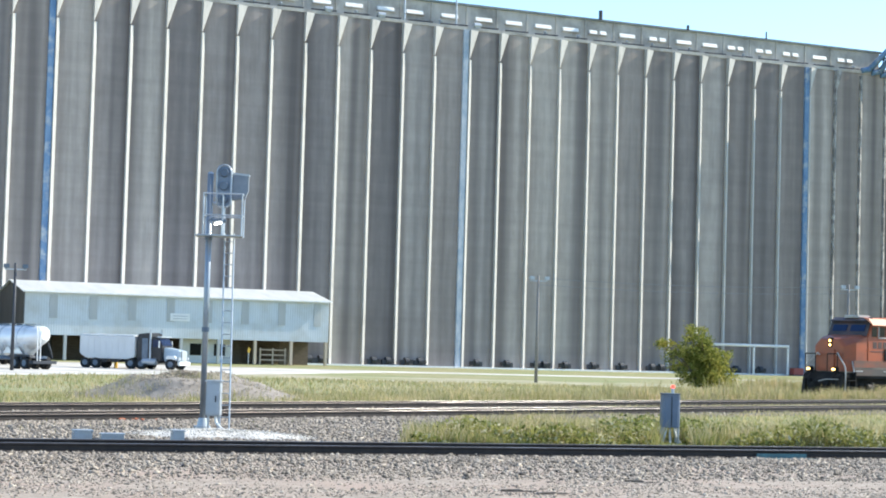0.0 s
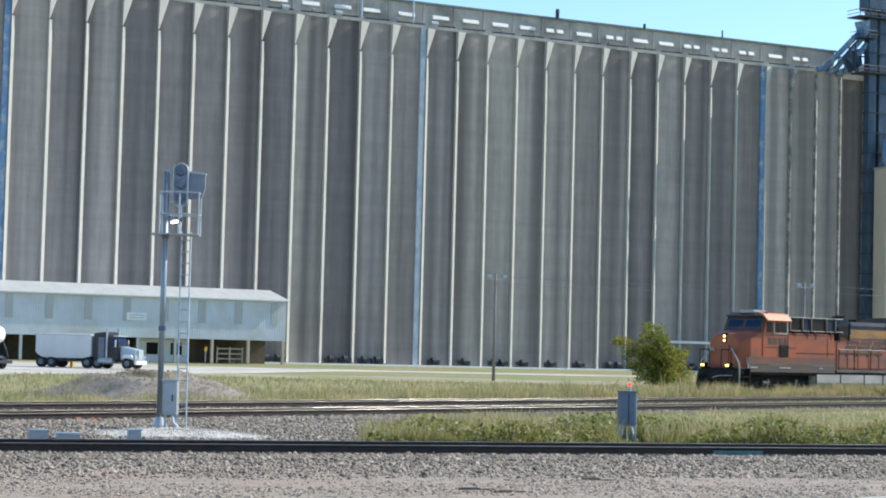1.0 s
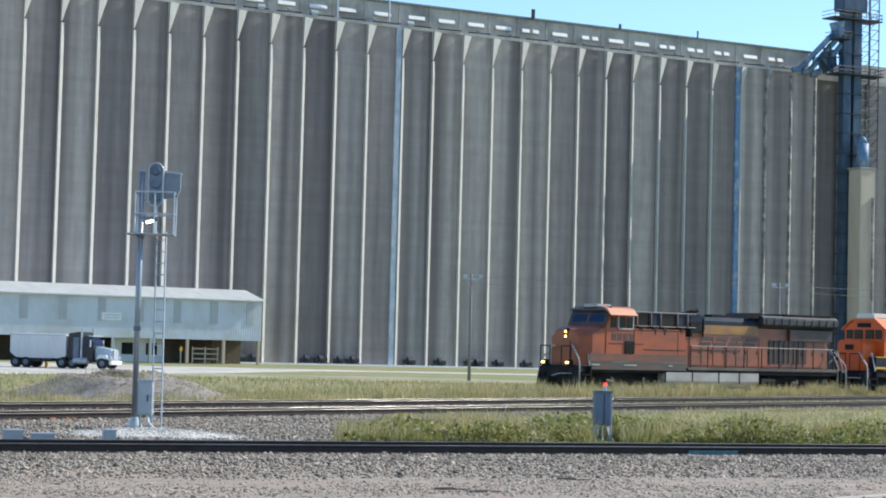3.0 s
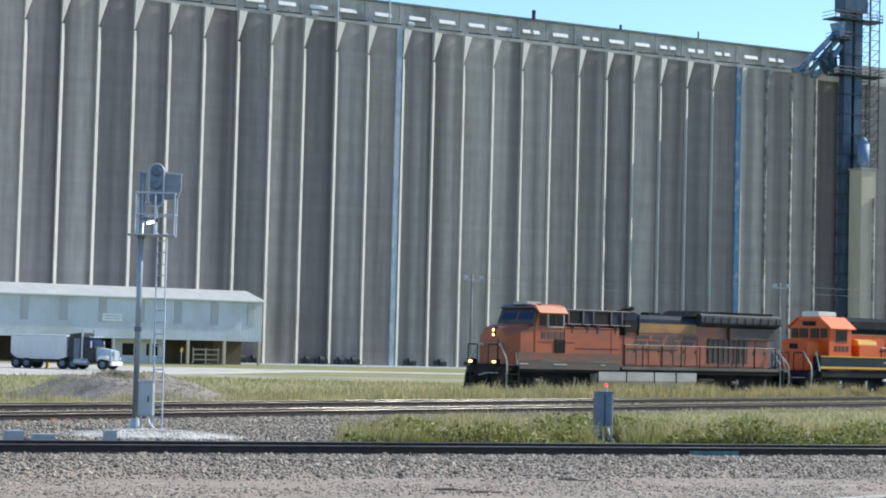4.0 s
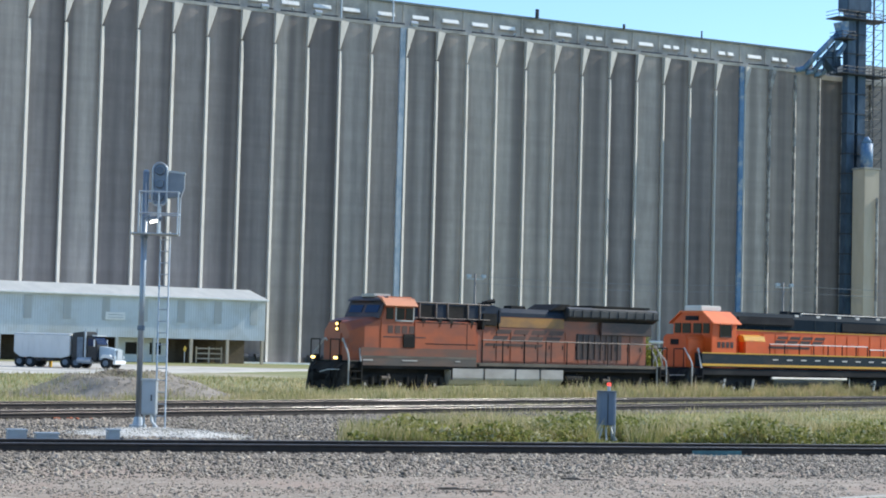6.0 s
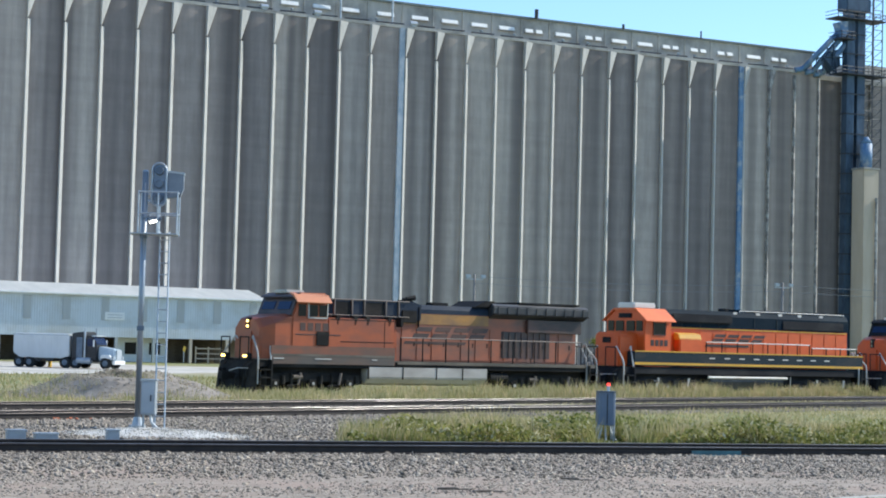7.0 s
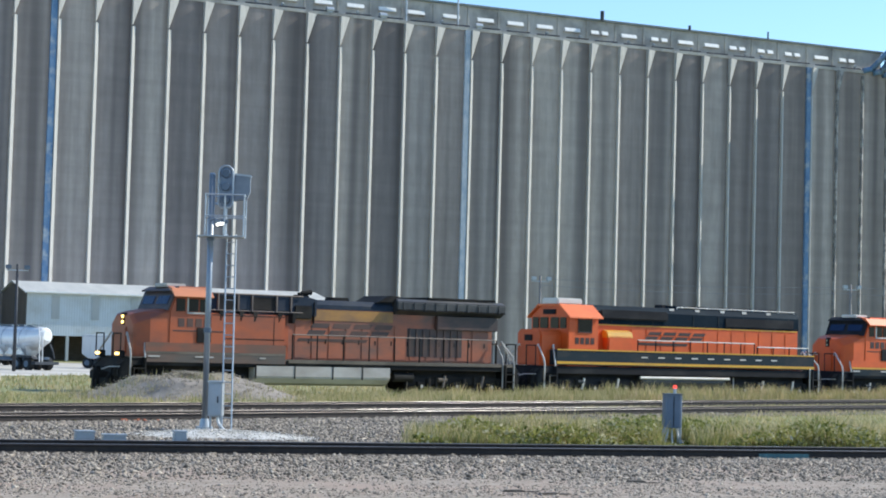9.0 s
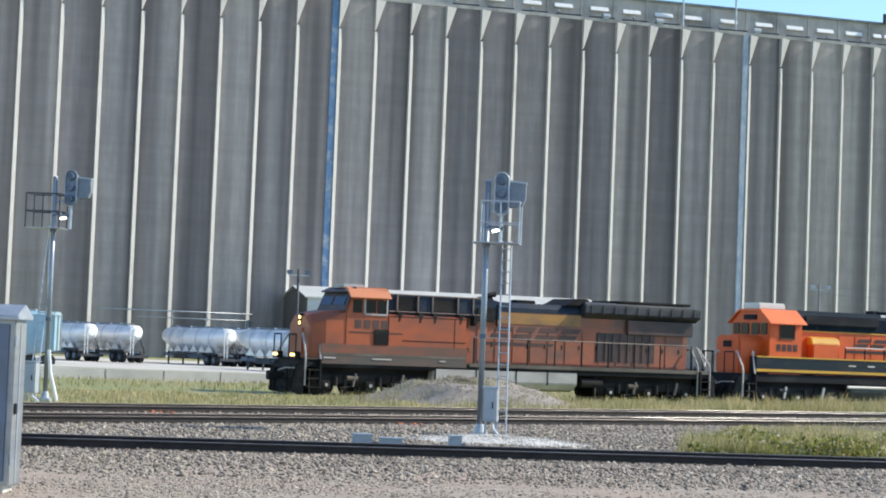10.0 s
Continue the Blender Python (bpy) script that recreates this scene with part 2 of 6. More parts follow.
NEW = {"orange": loco_paint("fresh_orange_paint", (0.80, 0.125, 0.018), (0.62, 0.10, 0.02), (0.45, 0.75)),
       "roof": loco_paint("dark_green_black_paint", (0.008, 0.02, 0.033), (0.02, 0.034, 0.045), (0.5, 0.7)),
       "band": loco_paint("bright_yellow_paint", (0.80, 0.42, 0.04), (0.6, 0.3, 0.05), (0.5, 0.7)),
       "sill": loco_paint("dark_sill_paint", (0.02, 0.035, 0.045), (0.05, 0.05, 0.05), (0.5, 0.7)),
       "visor": loco_paint("clean_orange_roof", (0.84, 0.17, 0.035), (0.7, 0.13, 0.03), (0.5, 0.7)),
       "under": loco_paint("black_running_gear", (0.015, 0.016, 0.02), (0.04, 0.04, 0.04), (0.45, 0.7)),
       "letters": loco_paint("black_lettering", (0.05, 0.025, 0.02), (0.1, 0.04, 0.03), (0.5, 0.7)),
       "rail": loco_paint("white_handrail", (0.78, 0.74, 0.68), (0.6, 0.52, 0.44), (0.5, 0.7)),
       "stripe": loco_paint("yellow_sill_stripe", (0.75, 0.40, 0.04), (0.5, 0.28, 0.05), (0.5, 0.7)),
       "tankpaint": loco_paint("black_fuel_tank", (0.03, 0.035, 0.045), (0.1, 0.1, 0.1), (0.5, 0.7))}
for P in (OLD, NEW):
    for k in ("roof", "under", "sill"):
        q = P[k].node_tree.nodes["Principled BSDF"]
        q.inputs["Roughness"].default_value, q.inputs["Specular IOR Level"].default_value = 0.75, 0.2
# the blue of the reflected sky is put into the glass colour
M["window_blue"] = glass("sky_blue_windscreen", (0.007, 0.02, 0.06))
M["window"] = glass("dark_cab_glass", (0.006, 0.008, 0.01), 0.12)
for k in ("window", "window_blue"):
    M[k].node_tree.nodes["Principled BSDF"].inputs["Specular IOR Level"].default_value = 0.15
OLD["hood"] = loco_paint("sooty_orange_paint", (0.42, 0.125, 0.06), (0.17, 0.09, 0.066), (0.4, 0.68))
OLD["soot"] = loco_paint("soot_over_orange", (0.05, 0.035, 0.032), (0.13, 0.065, 0.05), (0.42, 0.7))
# wing colour lifted to grey, with haze painted in
OLD["wing"] = loco_paint("haze_grey_radiator_paint", (0.035, 0.037, 0.042), (0.085, 0.082, 0.08), (0.4, 0.7))
NEW["soot"], NEW["wing"] = NEW["under"], NEW["roof"]
OLD["handrail"] = loco_paint("dirty_brown_handrail", (0.26, 0.2, 0.165), (0.14, 0.11, 0.095), (0.4, 0.7))
NEW["handrail"] = NEW["rail"]
NEW["hood"] = NEW["orange"]


# ---- mesh building ----
class Geo:
    def __init__(self):
        self.v, self.f = [], []

    def add(self, vs, fs):
        n = len(self.v)
        self.v += [tuple(p) for p in vs]
        self.f += [tuple(i + n for i in q) for q in fs]
        return self

    def box(self, x0, x1, y0, y1, z0, z1):
        vs = [(x, y, z) for z in (z0, z1) for y in (y0, y1) for x in (x0, x1)]
        return self.add(vs, [(0, 2, 3, 1), (4, 5, 7, 6), (0, 1, 5, 4), (2, 6, 7, 3), (0, 4, 6, 2), (1, 3, 7, 5)])

    def tube(self, p, q, r, n=8, r2=None):
        p, q = Vector(p), Vector(q)
        d = (q - p).normalized()
        a = d.orthogonal().normalized()
        b = d.cross(a)
        vs = []
        for c, rad in ((p, r), (q, r if r2 is None else r2)):
            vs += [c + (a * math.cos(2 * math.pi * i / n) + b * math.sin(2 * math.pi * i / n)) * rad for i in range(n)]
        fs = [(i, (i + 1) % n, n + (i + 1) % n, n + i) for i in range(n)]
        return self.add(vs, fs + [tuple(reversed(range(n))), tuple(range(n, 2 * n))])

    def path(self, pts, r, n=6):
        for p, q in zip(pts, pts[1:]):
            self.tube(p, q, r, n)
        return self

    def prism(self, prof, y0, y1):
        """A profile of (x, z) pushed from y0 to y1."""
        n = len(prof)
        vs = [(x, y0, z) for x, z in prof] + [(x, y1, z) for x, z in prof]
        fs = [(i, (i + 1) % n, n + (i + 1) % n, n + i) for i in range(n)]
        return self.add(vs, fs + [tuple(reversed(range(n))), tuple(range(n, 2 * n))])

    def prism_x(self, prof, x0, x1):
        """A profile of (y, z) pushed from x0 to x1."""
        n = len(prof)
        vs = [(x0, y, z) for y, z in prof] + [(x1, y, z) for y, z in prof]
        fs = [(i, (i + 1) % n, n + (i + 1) % n, n + i) for i in range(n)]
        return self.add(vs, fs + [tuple(reversed(range(n))), tuple(range(n, 2 * n))])

    def prism_z(self, prof, z0, z1):
        n = len(prof)
        vs = [(x, y, z0) for x, y in prof] + [(x, y, z1) for x, y in prof]
        fs = [(i, (i + 1) % n, n + (i + 1) % n, n + i) for i in range(n)]
        return self.add(vs, fs + [tuple(reversed(range(n))), tuple(range(n, 2 * n))])

    def mesh(self, name, material, bevel=0.0, smooth=False):
        me = bpy.data.meshes.new(name)
        me.from_pydata(self.v, [], self.f)
        bm = bmesh.new()
        bm.from_mesh(me)
        bmesh.ops.recalc_face_normals(bm, faces=bm.faces)
        if bevel:
            sharp = [e for e in bm.edges if len(e.link_faces) == 2 and e.calc_face_angle(0) > 0.6]
            bmesh.ops.bevel(bm, geom=sharp, offset=bevel, segments=2, affect="EDGES", clamp_overlap=True)
        if smooth:
            for f in bm.faces:
                f.smooth = len(f.verts) == 4
        bm.to_mesh(me)
        bm.free()
        me.materials.append(material)
        return me


def part(name, geo, material, parent, label="", bevel=0.0, smooth=False, at=None):
    ob = new(name, geo.mesh(name, material, bevel, smooth) if isinstance(geo, Geo) else geo)
    ob.parent = parent
    if at is not None:
        ob.matrix_basis = at
    if label:
        ob["label"] = label
    return ob


def thing(name, m, label, category, group="", kind=""):
    ob = new(name)
    ob.matrix_basis = m
    return tagged(ob, label, category, group, kind)


def stuff(name, verts, faces, material, label, category="", kind="stuff", parent=None):
    """A big mesh from arrays: faces is an (n, k) array."""
    me = bpy.data.meshes.new(name)
    verts, faces = np.asarray(verts, np.float32), np.asarray(faces, np.int32)
    k = faces.shape[1]
    me.vertices.add(len(verts))
    me.vertices.foreach_set("co", verts.ravel())
    me.loops.add(faces.size)
    me.loops.foreach_set("vertex_index", faces.ravel())
    me.polygons.add(len(faces))
    me.polygons.foreach_set("loop_start", np.arange(0, faces.size, k, dtype=np.int32))
    me.update(calc_edges=True)
    me.validate()
    me.materials.append(material)
    ob = new(name, me)
    ob.parent = parent
    return tagged(ob, label, category, "", kind)
q = NEW["roof"].node_tree.nodes["Principled BSDF"]
q.inputs["Roughness"].default_value, q.inputs["Specular IOR Level"].default_value = 0.7, 0.06
M["window_blue"].node_tree.nodes["Principled BSDF"].inputs["Specular IOR Level"].default_value = 0.25
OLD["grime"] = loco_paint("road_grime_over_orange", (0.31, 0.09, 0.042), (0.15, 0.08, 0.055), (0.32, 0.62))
OLD["skirt"] = loco_paint("caked_grey_brown_dust", (0.17, 0.095, 0.065), (0.105, 0.085, 0.072), (0.3, 0.6))
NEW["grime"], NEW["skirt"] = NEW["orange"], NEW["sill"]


# ---- ground ----
def ground_z(x, y):
    k = min(1.0, max(0.0, (y - 112.0) / 40.0))
    return -0.4 * k * k * (3 - 2 * k)


def line_frame(x, y, deg, z=0.0):
    return pose(x, y, z, 0, 0, deg)


NEAR = line_frame(0.0, 41.54, 21.0)
MID_A = line_frame(0.0, 66.9, 50.0)
MID_B = line_frame(0.0, 76.3, 50.0)
TRAIN_P, TRAIN_DEG = Vector((-11.784, 85.776, -0.12)), 37.16
TRAIN_D = Vector((math.cos(radians(TRAIN_DEG)), math.sin(radians(TRAIN_DEG)), 0))
MAIN = line_frame(TRAIN_P.x, TRAIN_P.y, TRAIN_DEG, TRAIN_P.z - 0.18)
WALL_DEG = 28.06
WALL = line_frame(-50.65, 230.0, WALL_DEG, -0.4)


def make_ground():
    xs = np.unique(np.concatenate([np.linspace(-3500, -200, 12), np.linspace(-200, 200, 81), np.linspace(200, 3500, 12)]))
    ys = np.unique(np.concatenate([np.linspace(-600, 0, 6), np.linspace(0, 300, 101), np.linspace(300, 4500, 14)]))
    X, Y = np.meshgrid(xs, ys)
    Z = np.array([[ground_z(x, y) for x in xs] for y in ys]) - 0.035
    n = len(xs)
    i, j = np.meshgrid(np.arange(n - 1), np.arange(len(ys) - 1))
    a = (j * n + i).ravel()
    stuff("ground", np.stack([X.ravel(), Y.ravel(), Z.ravel()], 1), np.stack([a, a + 1, a + n + 1, a + n], 1), M["turf"],
          "dry yellow-green field grass reaching the horizon", "ground", "structure")


def sheet(name, pts, material, label, lift=0.0, category="ground"):
    g = Geo()
    top = [(x, y, ground_z(x, y) + lift) for x, y in pts]
    low = [(x, y, ground_z(x, y) - 0.3) for x, y in pts]
    n = len(pts)
    g.add(top + low, [tuple(range(n)), tuple(reversed(range(n, 2 * n)))] + [(i, n + i, n + (i + 1) % n, (i + 1) % n) for i in range(n)])
    ob = new(name, g.mesh(name, material))
    return tagged(ob, label, category, "", "structure")


def along(m, u, v, z=0.0):
    p = m @ Vector((u, v, z))
    return p


def strip(name, m, u0, u1, v0, v1, material, label, lift, steps=40, wob=0.0):
    """A band along a line, with uneven edges, as a closed slab."""
    rnd = random.Random(len(name) * 7 + int(v0 * 10))
    a, b = [], []
    for i in range(steps + 1):
        u = u0 + (u1 - u0) * i / steps
        p, q = along(m, u, v0 + rnd.uniform(-wob, wob)), along(m, u, v1 + rnd.uniform(-wob, wob))
        a.append((p.x, p.y, p.z + lift))
        b.append((q.x, q.y, q.z + lift))
    g = Geo()
    k = steps + 1
    low = [(x, y, z - 0.4) for x, y, z in a + b]
    g.add(a + b + low, [(i, i + 1, k + i + 1, k + i) for i in range(steps)] + [(2 * k + i, 2 * k + i + 1, i + 1, i) for i in range(steps)] + [(k + i, k + i + 1, 3 * k + i + 1, 3 * k + i) for i in range(steps)])
    ob = new(name, g.mesh(name, material))
    return tagged(ob, label, "ground", "", "structure")


make_ground()
sheet("gravel_apron", [(-60, -20), (60, -20), (60, 62), (-60, 17)], M["dirt"], "pale dry dirt and gravel apron before the tracks", -0.025)
strip("ballast_bed", NEAR, -70, 70, -2.3, 1.9, M["ballast_bed"], "grey crushed-stone ballast bed under the near track", -0.015, 220, 0.4)
strip("ballast_bed", NEAR, -70, 4.5, 1.7, 14.0, M["ballast_bed"], "grey crushed-stone ballast between the tracks", -0.02, 50, 0.4)
strip("ballast_bed", MID_A, -90, -4.5, -8.5, -3.0, M["ballast_bed"], "grey ballast spread beside a level track", -0.017, 60, 0.3)
strip("ballast_bed", MID_A, -90, 90, -3.2, 2.2, M["ballast_bed"], "grey ballast bed under a level track", -0.008, 60, 0.3)
strip("ballast_bed", MID_B, -90, 90, -4.4, 1.8, M["ballast_bed"], "grey ballast bed under a level track", -0.011, 60, 0.3)
strip("ballast_bed", MAIN, -120, 150, -2.4, 2.4, M["ballast_bed"], "grey ballast bed under the train", 0.0, 60, 0.3)
def make_road():
    xs = np.linspace(-140, 75, 108)
    near = np.interp(xs, [-140, -60, -45, -35, -27.5, -20, -12, -8, 25, 75], [5, 66, 78, 91, 112, 160, 192, 195, 208, 236])
    far = np.interp(xs, [-140, -90, -40, -32, -29, -8, 25, 75], [165, 192, 206, 204, 200, 202, 214, 242])
    k = 26
    v, f = [], []
    for x, a, b in zip(xs, near, far):
        for j in range(k + 1):
            y = a + (b - a) * j / k
            v.append((x, y, ground_z(x, y) + (0.02 if 0 < j < k else -0.1)))
    for i in range(len(xs) - 1):
        for j in range(k):
            p = i * (k + 1) + j
            f.append((p, p + k + 1, p + k + 2, p + 1))
    stuff("yard_road", v, f, M["road"], "pale worn concrete yard road", "road", "structure")


make_road()
M["track_dirt"] = mat("tan_dirt_and_dry_grass", [(0.30, 0.265, 0.17), (0.47, 0.42, 0.29)], 0.6, bump=0.3, stain=(0.27, 0.27, 0.12), stain_scale=0.12, stain_range=(0.45, 0.6))
strip("dirt_track", line_frame(-5.0, 152.0, 9.0, -0.4), -17, 75, -11, 12, M["track_dirt"], "tan dirt track worn through the lawn", 0.012, 60, 1.6)


# ---- tracks ----
def rail_profile():
    half = [(0.075, 0.0), (0.075, 0.012), (0.012, 0.03), (0.010, 0.12), (0.037, 0.135), (0.037, 0.165), (0.030, 0.175)]
    return half + [(-x, z) for x, z in reversed(half)]


def make_track(m, u0, u1, label, tie_from, tie_to, seed, glint_span=None):
    """The last argument is the stretch whose rail heads are coloured bright to stand for glint."""
    t = thing("railway_track", m, label, "railway track", kind="structure")
    for v in (-0.755, 0.755):
        g = Geo().prism_x([(y + v, z) for y, z in rail_profile()], u0, u1)
        part("rail", g, M["rail_side"], t, "rusty brown rail")
        a, b = glint_span or (u0, u0)
        for p, q, k in ((u0, a, "rail_top"), (a, b, "rail_glint"), (b, u1, "rail_top")):
            if q > p:
                part("rail_head", Geo().prism_x([(v - 0.028, 0.1755), (v + 0.028, 0.1755), (v + 0.026, 0.179), (v - 0.026, 0.179)], p, q), M[k], t, "running surface in a bright glint tone" if k == "rail_glint" else "dull running surface")
    tie = Geo().box(-0.11, 0.11, -1.3, 1.3, -0.16, 0.0).mesh("tie", M["tie"], 0.012)
    plate = Geo().box(-0.09, 0.09, -0.16, 0.16, 0.0, 0.014)
    for s in (-1, 1):
        plate.box(-0.05, -0.02, s * 0.085 - 0.02, s * 0.085 + 0.02, 0.012, 0.05).box(0.02, 0.05, s * 0.085 - 0.02, s * 0.085 + 0.02, 0.012, 0.05)
    plate = plate.mesh("tie_plate", M["rail_side"])
    rnd = random.Random(seed)
    u = tie_from
    while u < tie_to:
        at = pose(u + rnd.uniform(-0.04, 0.04), rnd.uniform(-0.03, 0.03), -0.002, 0, 0, rnd.uniform(-1.2, 1.2))
        part("tie", tie, None, t, at=at)
        u += 0.53
    u = tie_from
    while u < tie_to:
        for v in (-0.755, 0.755):
            part("tie_plate", plate, None, t, at=pose(u, v, 0.0))
        u += 0.53
    return t


make_track(NEAR, -75, 75, "near railway track with dark rails on timber ties", -22, 16, 1, (-75, 75))
make_track(MID_A, -95, 95, "railway track with dark rusty rails in grey ballast", -36, 30, 2, (-6.5, 9))
make_track(MID_B, -95, 95, "second railway track with dark rusty rails beside weeds", -44, 34, 3, (-4.5, 12))
SIDING = MAIN @ pose(0, 8.0, 0.03)
make_track(SIDING, -120, 140, "old rusty siding half buried in field grass", -34, 20, 5)
make_track(MAIN, -140, 170, "main track that carries the locomotives, behind tall grass", -32, 52, 4)


# ---- grain elevator ----
CELL = 4.594
RIBS = [CELL * (i + (0.13 if i >= 11 else 0) + (0.13 if i >= 23 else 0)) for i in range(-1, 24)] + [111.5, 116.15, 120.7, 125.3, 130.7, 135.2, 139.8, 144.3, 148.9, 153.4, 158.0]
RIBS = [-CELL * 1.13 - 4.72 * k for k in range(20, 0, -1)] + RIBS
DECK = 44.9


def make_elevator():
    e = thing("grain_elevator", WALL, "long grey concrete grain elevator with white ribs between its tall bins", "grain elevator")
    first, last = RIBS[0], RIBS[-1]
    for i, (a, b) in enumerate(zip(RIBS, RIBS[1:])):
        g = Geo()
        n = 32
        prof = [(a + (b - a) * k / n, -0.22 * math.sin(math.pi * k / n) ** 0.8) for k in range(n + 1)]
        g.add([(x, y, 0.0) for x, y in prof] + [(x, y, DECK) for x, y in prof] + [(a, 3, 0), (b, 3, 0), (a, 3, DECK), (b, 3, DECK)],
              [(k, k + 1, n + 2 + k, n + 1 + k) for k in range(n)])
        me = g.mesh("bin", M["bins"])
        for f in me.polygons:
            f.use_smooth = True
        part("bin", me, None, e)
    part("bin_core", Geo().box(first, last, 0.35, 26, 0, DECK), M["bins"], e, "grey concrete inner bins")
    for i, u in enumerate(RIBS):
        worn = u > 108
        m = M["rib_worn"] if worn else M["rib"]
        top = DECK - (0.4 if worn else 3.95)
        w = 0.25
        part("rib", Geo().prism_z([(u - w, 0.2), (u - w, -0.51), (u - w + 0.05, -0.54), (u + w, -0.21), (u + w, 0.2)], 0, top), m, e, "flaking pale rib" if worn else "white-washed vertical rib")
        if not worn or u < 113:
            x0, x1 = u - 0.25, u + 1.12
            z0, z1 = DECK - 3.75, DECK
            g = Geo().add([(x0, -0.55, z0), (x0 + 0.12, -0.46, z0), (x0, -0.86, z1), (x1, -0.3, z1), (x0, 0.3, z0), (x0 + 0.12, 0.3, z0), (x0, 0.3, z1), (x1, 0.3, z1)],
                          [(0, 1, 3, 2), (4, 6, 7, 5), (0, 2, 6, 4), (1, 5, 7, 3), (2, 3, 7, 6), (0, 4, 5, 1)])
            part("corbel", g, m, e, "pale triangular corbel")
    for u, m in ((-CELL - 0.75, M["blue_paint"]), (CELL * 11.13 - 0.78, M["pale_blue"]), (CELL * 23.26 - 0.72, M["blue_paint"])):
        part("painted_stripe", Geo().box(u - 0.34, u + 0.42, -0.5, 0.2, 0, DECK - 0.02), m, e, "blue painted vertical joint")
    part("deck_slab", Geo().box(first, 121, -0.3, 12, DECK, DECK + 0.42), M["gallery"], e, "concrete deck edge", 0.03)
    part("deck_slab", Geo().box(121, last, -0.3, 12, DECK - 0.6, DECK + 0.1), M["gallery"], e)
    gal = part("gallery", Geo().box(first, 120.5, 1.2, 10, DECK + 0.42, 48.4), M["gallery"], e, "beige headhouse gallery along the roof")
    part("gallery", Geo().box(128, last, 1.2, 10, DECK + 0.1, 47.6), M["gallery"], e)
    part("roof_flashing", Geo().box(first, 120.8, 0.9, 10.3, 48.4, 48.7), M["roof_cap"], e, "dark roof edge", 0.03)
    rnd = random.Random(4)
    for a, b in zip(RIBS, RIBS[1:]):
        if a < 5 or b > 119:
            continue
        c = (a + b) / 2 + rnd.uniform(-0.3, 0.3)
        lo = DECK + 1.65
        if rnd.random() < 0.25 and c > 70:
            spans = [(c - 1.4, c - 0.2), (c + 0.3, c + 1.3)]
        else:
            spans = [(c - 1.25, c + 1.2)]
        for p, q in spans:
            # white colour and upward tilt stand in for the bright sky reflection
            win = part("gallery_window", Geo().prism_x([(1.25, lo), (0.88, lo), (1.05, lo + 0.5), (1.25, lo + 0.54)], p, q), M["white"], e, "gallery window, white and tilted for sky brightness", 0.02)
            part("window_sill", Geo().box(p - 0.1, q + 0.1, 0.85, 1.2, lo - 0.12, lo), M["gallery"], win)
        part("roof_pipe", Geo().tube((a + 0.6, -0.2, DECK + 0.55), (b - 0.5, -0.25, DECK + 0.6), 0.09, 6), M["steel_dark"], e)
        if rnd.random() < 0.55:
            k = a + rnd.uniform(0.6, 3.6)
            part("roof_vent", Geo().tube((k, 0.4, DECK + 0.4), (k, 0.4, DECK + 1.0), 0.17, 8).tube((k, 0.4, DECK + 1.0), (k, -0.15, DECK + 0.75), 0.2, 8), M["galv"], e, "small bent roof vent")
        part("pilaster", Geo().box(a - 0.1, a + 0.12, 1.05, 1.2, DECK + 0.42, 48.4), M["gallery"], e)
    for u, h, r in ((71.6, 1.1, 0.28), (49.3, 2.6, 0.14), (41.7, 2.0, 0.14), (99.5, 0.9, 0.12), (86.0, 0.5, 0.2)):
        part("roof_mast", Geo().tube((u, 0.6, DECK + 0.4 if h > 1.5 else 48.5), (u, 0.6, 48.7 + h), r, 8), M["galv"] if h > 1.5 else M["steel_dark"], e, "short roof vent post")
    for u in (CELL * 11 + 1.5, 38.0, 30.5):
        part("roof_blower", Geo().tube((u - 0.5, -0.2, DECK + 0.8), (u + 0.5, -0.2, DECK + 0.8), 0.35, 10).box(u - 0.3, u + 0.3, -0.4, 0.3, DECK + 0.4, DECK + 0.7), M["galv"], e, "small grey aeration blower", smooth=False)
    part("kerb", Geo().box(27.5, 122, -1.6, -0.3, -0.1, 0.18), M["white"], e, "pale concrete kerb at the foot", 0.03)
    return e


make_elevator()


